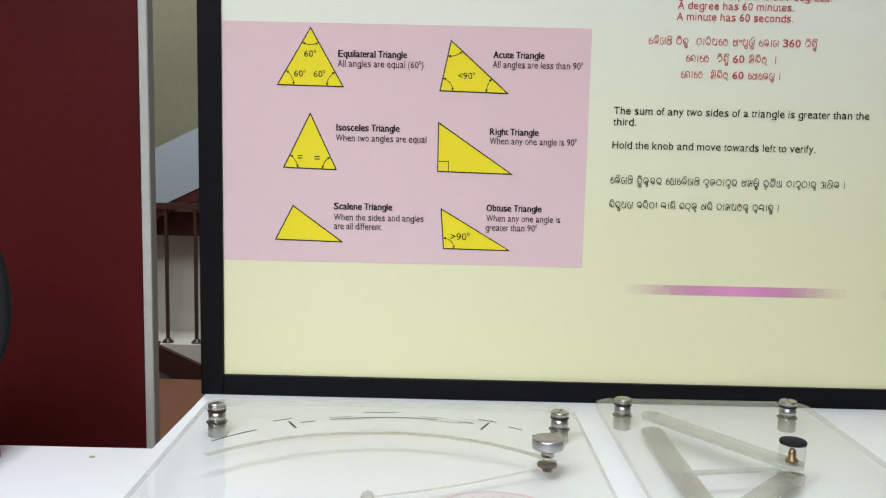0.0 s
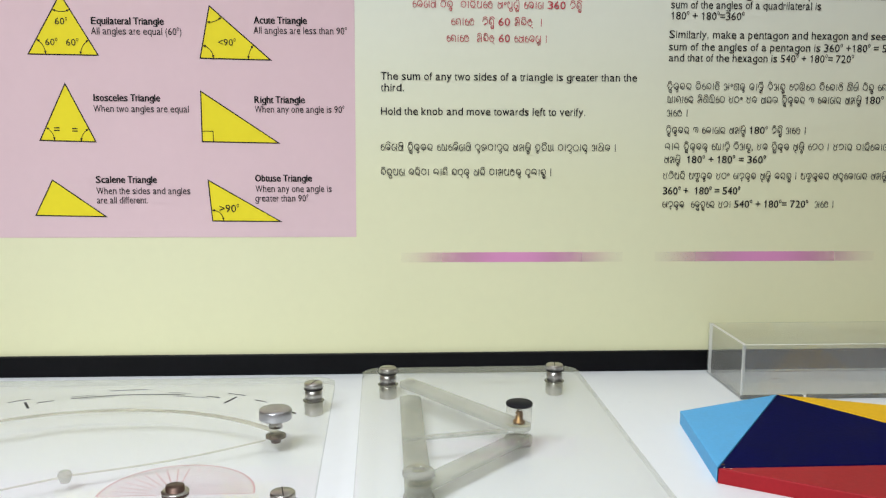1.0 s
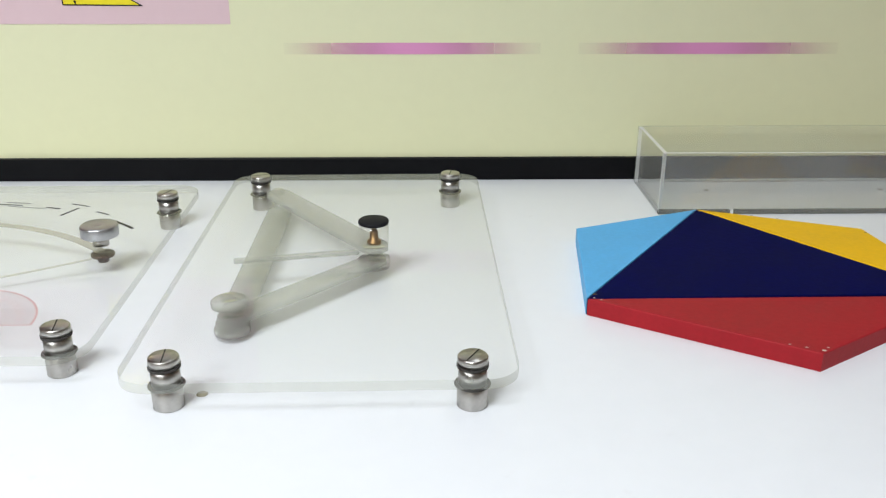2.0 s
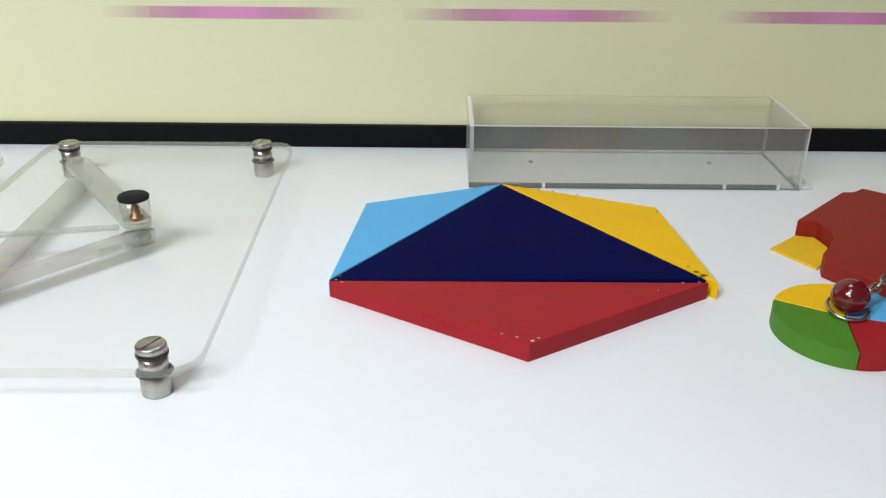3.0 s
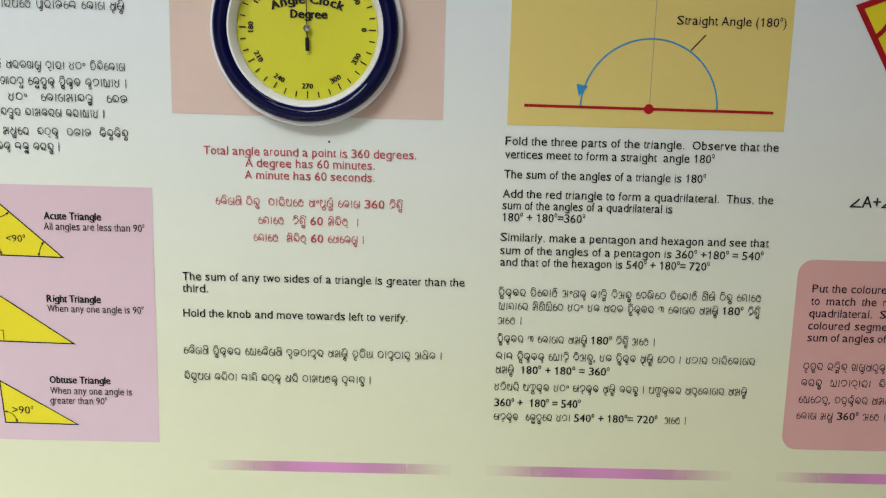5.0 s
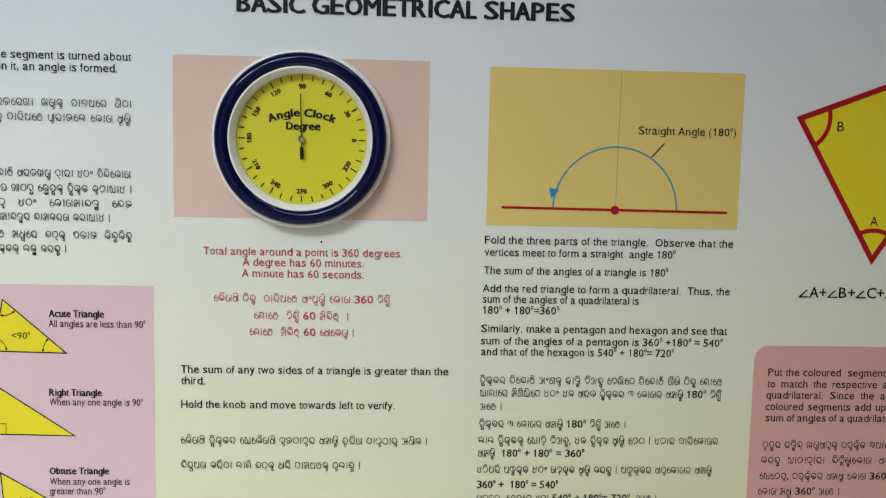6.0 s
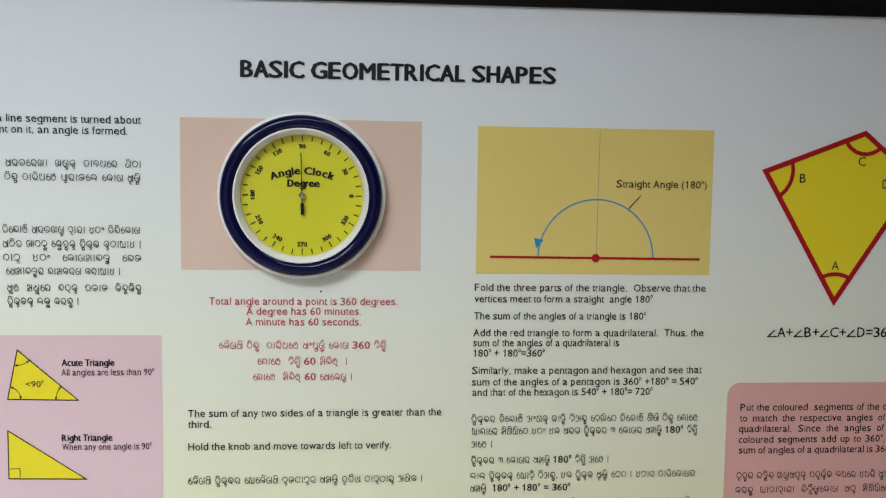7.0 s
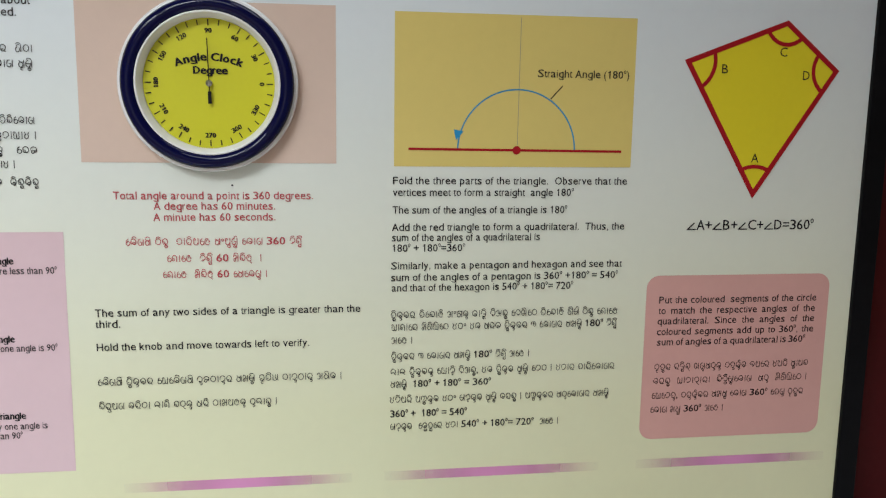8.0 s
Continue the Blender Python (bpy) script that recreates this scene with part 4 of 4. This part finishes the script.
part("pivot_washer", moved(lathe([(0.009, PLATE1 + 0.0046), (0.0138, PLATE1 + 0.0040), (0.0138, PLATE1 + 0.0052), (0.0093, PLATE1 + 0.0056)], 32), pose(PX, PY, 0)), M["steel"], pivot, "steel washer", True)
part("pivot_nut", moved(lathe([(0, PLATE0 - 0.0004), (0.0135, PLATE0 - 0.0004), (0.0125, PLATE0 - 0.007), (0.006, PLATE0 - 0.009), (0.004, PLATE0 - 0.019), (0, PLATE0 - 0.020)], 6), pose(PX, PY, 0)), M["bronze"], pivot, "dark nut under the plate")

# Aluminium knob in the slot, with the cord tied to it.
KX, KY = 0.208, 0.020
knob = part("knob", moved(lathe([(0, 0.055), (0.001, 0.0555), (0.0185, 0.0575), (0.0197, 0.0565), (0.0200, 0.0555), (0.0200, 0.0455), (0.0192, 0.0445), (0, 0.0445)], 44), pose(KX, KY, 0)), M["alu"], ex1, "turned aluminium knob", True)
part("neck", moved(lathe([(0, 0.0445), (0.0085, 0.0445), (0.0085, PLATE1 + 0.0004), (0, PLATE1 + 0.0004)], 28), pose(KX, KY, 0)), M["steel"], knob, "", True)
part("washer", moved(lathe([(0, PLATE0 - 0.0005), (0.0125, PLATE0 - 0.0005), (0.0125, PLATE0 - 0.0035), (0.006, PLATE0 - 0.004), (0.006, PLATE0 - 0.010), (0, PLATE0 - 0.010)], 28), pose(KX, KY, 0)), M["bronze"], knob, "dark washer under the plate", True)
sag = [(KX - 0.012 + (-0.010 - KX + 0.012) * t, KY - 0.004 + (-0.083 - KY + 0.004) * t, PLATE0 - 0.006 - 0.004 * math.sin(math.pi * t)) for t in [i / 12 for i in range(13)]]
part("cord", tube(sag, 0.0011), M["cord"], ex1, "thin pale cord under the plate")
part("cord_stop", moved(lathe([(0, 0.0245), (0.006, 0.0243), (0.008, 0.020), (0.005, 0.012), (0, 0.012)], 20), pose(-0.010, -0.085, 0)), M["frosted"], ex1, "small frosted stop")
part("cord", tube([(-0.012, -0.088, 0.019), (-0.09, -0.128, 0.017), (-0.2, -0.172, 0.019)], 0.0011), M["cord"], ex1)

# Raised plate with the three hinged links.
ex2 = thing("acrylic_exhibit", "clear acrylic plate on steel spacers with hinged triangle links", "exhibit", (0.459, 1.033, TOP), 0.6, "acrylic exhibits")
plate(ex2, -0.163, 0.163, -0.280, 0.280, 0.028)
for x, y, turn in ((-0.1255, 0.239, 15), (0.1256, 0.245, 80), (-0.1247, -0.257, 95), (0.1243, -0.262, 60)):
    standoff(x, y, ex2, turn)


def link(p, q, z, width=0.030, thick=0.006, name="link"):
    p, q = Vector(p), Vector(q)
    a, ends = math.degrees(math.atan2(q.y - p.y, q.x - p.x)), []
    ends += arc(q.x, q.y, width / 2, width / 2, a - 90, a + 90, 10) + arc(p.x, p.y, width / 2, width / 2, a + 90, a + 270, 10)
    return part(name, prism(ends, z, z + thick, 0.0, 1), [M["frosted"], M["acrylic_edge"]], ex2, "frosted acrylic link bar")


HA, HB, HC = (-0.094, 0.182), (-0.095, -0.137), (0.034, 0.0)
link(HA, HC, PLATE1 + 0.0004)
link(HA, HB, PLATE0 - 0.0136)
link(HB, HC, PLATE0 - 0.0068, 0.026)
link((-0.107, -0.034), (0.015, -0.012), PLATE1 + 0.0004, 0.007, 0.004, "guide_rod")
for p in (HA, HB):
    pin = part("hinge_pin", moved(lathe([(0, 0.0445), (0.006, 0.0445), (0.0075, 0.0430), (0.0075, 0.0398), (0, 0.0398)], 24), pose(*p, 0)), M["knob_clear"], ex2, "clear hinge pin", True)
part("hinge_washer", moved(lathe([(0, PLATE0 - 0.0138), (0.017, PLATE0 - 0.0138), (0.017, PLATE0 - 0.0185), (0, PLATE0 - 0.0185)], 32), pose(*HB, 0)), M["frosted"], ex2, "frosted hinge washer", True)
part("hinge_washer", moved(lathe([(0, 0.0337), (0.0175, 0.0337), (0.0175, 0.0385), (0.0165, 0.0395), (0, 0.0395)], 32), pose(*HB, 0)), M["frosted"], ex2, "frosted hinge washer", True)
part("hinge_washer", moved(lathe([(0, PLATE0 - 0.0005), (0.017, PLATE0 - 0.0005), (0.017, PLATE0 - 0.010), (0, PLATE0 - 0.010)], 32), pose(*HC, 0)), M["knob_clear"], ex2, "clear hinge washer", True)
knob = part("knob", moved(lathe([(0, 0.0405), (0.0150, 0.0405), (0.0158, 0.042), (0.0158, 0.0640), (0, 0.0640)], 40), pose(*HC, 0)), M["knob_clear"], ex2, "clear cylindrical knob", True)
part("knob_cap", moved(lathe([(0, 0.0642), (0.0160, 0.0642), (0.0164, 0.0652), (0.0164, 0.0672), (0.0155, 0.0682), (0, 0.0682)], 40), pose(*HC, 0)), M["black_plastic"], knob, "black cap", True)
part("knob_screw", moved(lathe([(0, 0.0412), (0.0075, 0.0412), (0.0075, 0.0445), (0.0045, 0.0452), (0.0045, 0.0545), (0.0025, 0.058), (0, 0.058)], 18), pose(*HC, 0)), M["brass"], knob, "brass screw inside the knob", True)

# Long clear case at the back.
case = thing("acrylic_case", "long open clear acrylic case beside the display panel", "case", (0.855, 1.237, TOP))
CW, CD, CH, TH = 0.431, 0.147, 0.083, 0.005


def sheet(name, x0, x1, y0, y1, z0, z1, edge="case_edge"):
    bm = box(x0, x1, y0, y1, z0, z1)
    bm.normal_update()
    thin = min((x1 - x0, 0), (y1 - y0, 1), (z1 - z0, 2))[1]
    for f in bm.faces:
        f.material_index = 0 if abs(f.normal[thin]) > 0.5 else 1
    return part(name, bm, [M["case"], M[edge]], case)


sheet("front_pane", 0, CW, 0, TH, 0, CH)
sheet("back_pane", 0, CW, CD - TH, CD, 0, CH, "acrylic_edge")
sheet("side_pane", 0, TH, TH + 0.0002, CD - TH - 0.0002, 0, CH)
sheet("side_pane", CW - TH, CW, TH + 0.0002, CD - TH - 0.0002, 0, CH, "acrylic_edge")
# Thin pale strip added as the bright glint of this pane's top edge.
part("polished_edge", box(CW - TH, CW, TH + 0.0002, CD - 0.004, CH + 0.0001, CH + 0.0009), M["case_edge"], case, "pale strip for the bright glint along the top edge")
sheet("base_pane", TH + 0.0002, CW - TH - 0.0002, TH + 0.0002, CD - TH - 0.0002, 0.0005, 0.0055, "acrylic_edge")
# Grey strips paint the dark reflection seen in the base pane's front edge.
for x0, x1 in ((0.0, 0.0945), (0.0995, 0.3295), (0.3345, 0.3995)):
    part("base_seam", box(x0, x1, -0.0005, TH, 0.0008, 0.0058), M["seam"], case, "grey strip for the dark reflection in the base edge")
for x in (0.095, 0.330, 0.40):
    part("joint", box(x, x + 0.004, -0.0006, TH, 0.0008, 0.006), M["case_edge"], case, "pale glue joint")
for x, y in ((0.088, 0.085), (0.335, 0.085)):
    part("screw", moved(lathe([(0, 0.0075), (0.003, 0.007), (0.0035, 0.0056), (0, 0.0056)], 12), pose(x, y, 0)), M["slot"], case)

# Pale strip stands in for the caustic thrown on the table here.
part("foot_tab", box(CW + 0.0003, CW + 0.016, 0.002, 0.045, 0.0004, 0.0045, 0.001), M["case_edge"], case, "pale strip standing in for a caustic beside the case")

# Six-sided figure of four wooden triangles lying together.
THICK = 0.0182


def slab(name, points, material, label, group, z=0.0, thick=THICK):
    cx, cy = sum(p[0] for p in points) / len(points), sum(p[1] for p in points) / len(points)
    s = tagged(part(name, prism([(x - cx, y - cy) for x, y in points], 0, thick, 0.0012), material), label, "wooden block", group)
    s.matrix_basis = pose(cx, cy, TOP + z)
    return s


def shrink(points, d=0.0007):
    cx, cy = sum(p[0] for p in points) / len(points), sum(p[1] for p in points) / len(points)
    return [(x - d * (x - cx) / math.hypot(x - cx, y - cy) * 2, y - d * (y - cy) / math.hypot(x - cx, y - cy) * 2) for x, y in points]


back, left, front, bl, br = (0.895, 1.206), (0.708, 0.938), (0.896, 0.819), (0.729, 1.139), (1.075, 1.133)
g = "hinged triangle blocks"
corner, inner = (1.0940, 0.9365), (1.0845, 0.9455)  # worn tip of the yellow block, and where the others end beside it
navy_block = slab("triangle_block", shrink([back, left, inner]), M["navy_wood"], "large navy painted wooden triangle block", g)
slab("triangle_block", shrink([back, bl, left]), M["sky_wood"], "light blue painted wooden triangle block", g)
yellow_block = slab("triangle_block", shrink([back, br, corner]), M["yellow_wood"], "yellow painted wooden triangle block with worn corner", g)
red_block = slab("triangle_block", shrink([left, front, (1.0855, 0.9400)]), M["red_wood"], "red painted wooden triangle block with chipped corner", g)



def chips(block, spots, z, material, name="paint_chip"):
    """Small flaked or scuffed spots on the upper face of a block, at world places."""
    rng = random.Random(len(block.name) + len(spots))
    for x, y, r in spots:
        pts = [(x - block.matrix_basis.translation.x + r * rng.uniform(0.4, 1) * math.cos(t), y - block.matrix_basis.translation.y + r * rng.uniform(0.3, 0.8) * math.sin(t)) for t in [math.pi * k / 3.5 for k in range(7)]]
        part(name, flat(pts, z), material, block)


chips(red_block, ((0.899, 0.826, 0.0028), (0.905, 0.831, 0.0018), (0.886, 0.832, 0.0022), (0.873, 0.838, 0.0016), (0.722, 0.934, 0.0022), (1.058, 0.938, 0.0018), (1.030, 0.922, 0.0014), (1.075, 0.940, 0.0015), (0.716, 0.939, 0.0018)), THICK + 0.0003, M["bare_wood"])
chips(yellow_block, ((0.912, 1.198, 0.0045), (0.924, 1.193, 0.0035), (1.078, 0.962, 0.0040), (1.083, 0.955, 0.0050), (1.072, 0.974, 0.0025), (0.940, 1.187, 0.0030), (0.957, 1.180, 0.0022), (0.985, 1.169, 0.0020), (1.072, 1.118, 0.0022)), THICK + 0.0003, M["scuff"], "scuff_mark")
chips(navy_block, ((0.718, 0.947, 0.0035), (1.078, 0.951, 0.0030), (0.896, 1.196, 0.0030)), THICK + 0.0003, M["scuff"], "scuff_mark")

# Disc of four coloured sectors with the chained bead.
DX, DY, DR = 1.193, 0.874, 0.0645
wheel = thing("sector_disc", "thick wooden disc of four coloured sectors", "wooden disc", (DX, DY, TOP))
for a0, a1, key in ((150, 258, "green_wood"), (258, 344, "red_wood"), (344, 430, "sky_wood"), (70, 150, "yellow_wood")):
    pts = [(0.0006 * math.cos(radians((a0 + a1) / 2)), 0.0006 * math.sin(radians((a0 + a1) / 2)))] + arc(0, 0, DR, DR, a0 + 0.4, a1 - 0.4, 16)
    part("sector", prism(pts, 0, 0.0185, 0.001), M[key], wheel)
bead = thing("bead_handle", "dark red glossy bead with a metal ring on the disc", "bead", (DX + 0.004, DY + 0.008, TOP + 0.0185))
part("ball", moved(lathe([(0.0175 * math.sin(radians(a)), 0.0165 - 0.0165 * math.cos(radians(a))) for a in range(0, 181, 12)], 36), pose(0, 0, 0)), M["bead"], bead, "", True)
part("ring", tube([(0.0182 * math.cos(t) - 0.001, 0.0182 * math.sin(t) - 0.0015, 0.0050 + 0.0030 * math.sin(t)) for t in [2 * math.pi * i / 32 for i in range(32)]], 0.0017, 8, True), M["chain"], bead, "plated metal ring", True)
chain = thing("chain", "plated metal link chain trailing from the bead", "chain", (DX, DY, TOP))
path = [Vector((0.020 + 0.013 * 0.62 * i, 0.010 + 0.013 * 0.54 * i, 0.034 + 0.0035 * math.sin(i * 0.35) + 0.0006 * i)) for i in range(24)]
for i, (p, q) in enumerate(zip(path, path[1:])):
    along = (q - p).normalized()
    side = Vector((0, 0, 1)).cross(along).normalized() if i % 2 else Vector((0, 0, 1))
    side = (side + 0.5 * (along.cross(side))).normalized()
    mid = (p + q) / 2
    part("chain_link", tube([mid + along * 0.0078 * math.cos(t) + side * 0.0042 * math.sin(t) for t in [2 * math.pi * k / 16 for k in range(16)]], 0.0015, 6, True), M["chain"], chain, "", True)

# Dark red quadrilateral block and a yellow sector in its corner.
slab("quadrilateral_block", [(1.227, 1.092), (1.314, 1.180), (1.328, 1.178), (1.344, 1.193), (1.374, 1.167), (1.402, 1.175), (1.414, 1.171), (1.455, 1.135), (1.51, 1.06), (1.48, 0.79), (1.39, 0.79), (1.280, 0.899), (1.218, 0.989), (1.222, 1.004), (1.239, 1.026), (1.250, 1.044), (1.253, 1.060), (1.248, 1.085)], M["brick_wood"], "dark red painted wooden quadrilateral block with notched corners", "quadrilateral puzzle", 0.0, 0.021)
slab("sector_block", [(1.186, 1.055), (1.2262, 1.0908), (1.2468, 1.0845), (1.2515, 1.060), (1.2486, 1.0448), (1.2376, 1.0268), (1.2195, 1.0045)], M["yellow_ply"], "thin yellow painted wooden sector piece in the corner", "quadrilateral puzzle", 0.0, 0.0025)

# Neighbouring exhibit: maroon tray with a black disc.
tray = thing("exhibit_box", "low maroon exhibit box on the white table", "box", (-0.772, 1.0, TOP))
part("body", box(-0.25, 0.257, -0.20, 0.09, 0, 0.066, 0.002), M["maroon"], tray)
part("lid_edge", box(-0.25, 0.2575, -0.201, 0.091, 0.0662, 0.070, 0.001), M["table"], tray, "white top edge")
disc = thing("black_disc", "large black upright disc standing on the table behind the maroon box", "disc", (-0.708, 1.125, TOP))
part("disc", moved(lathe([(0, 0.0), (0.196, 0.0), (0.2, 0.004), (0.2, 0.016), (0.196, 0.02), (0, 0.02)], 72), pose(0, 0, 0.2, 90)), M["black_plastic"], disc, "", True)
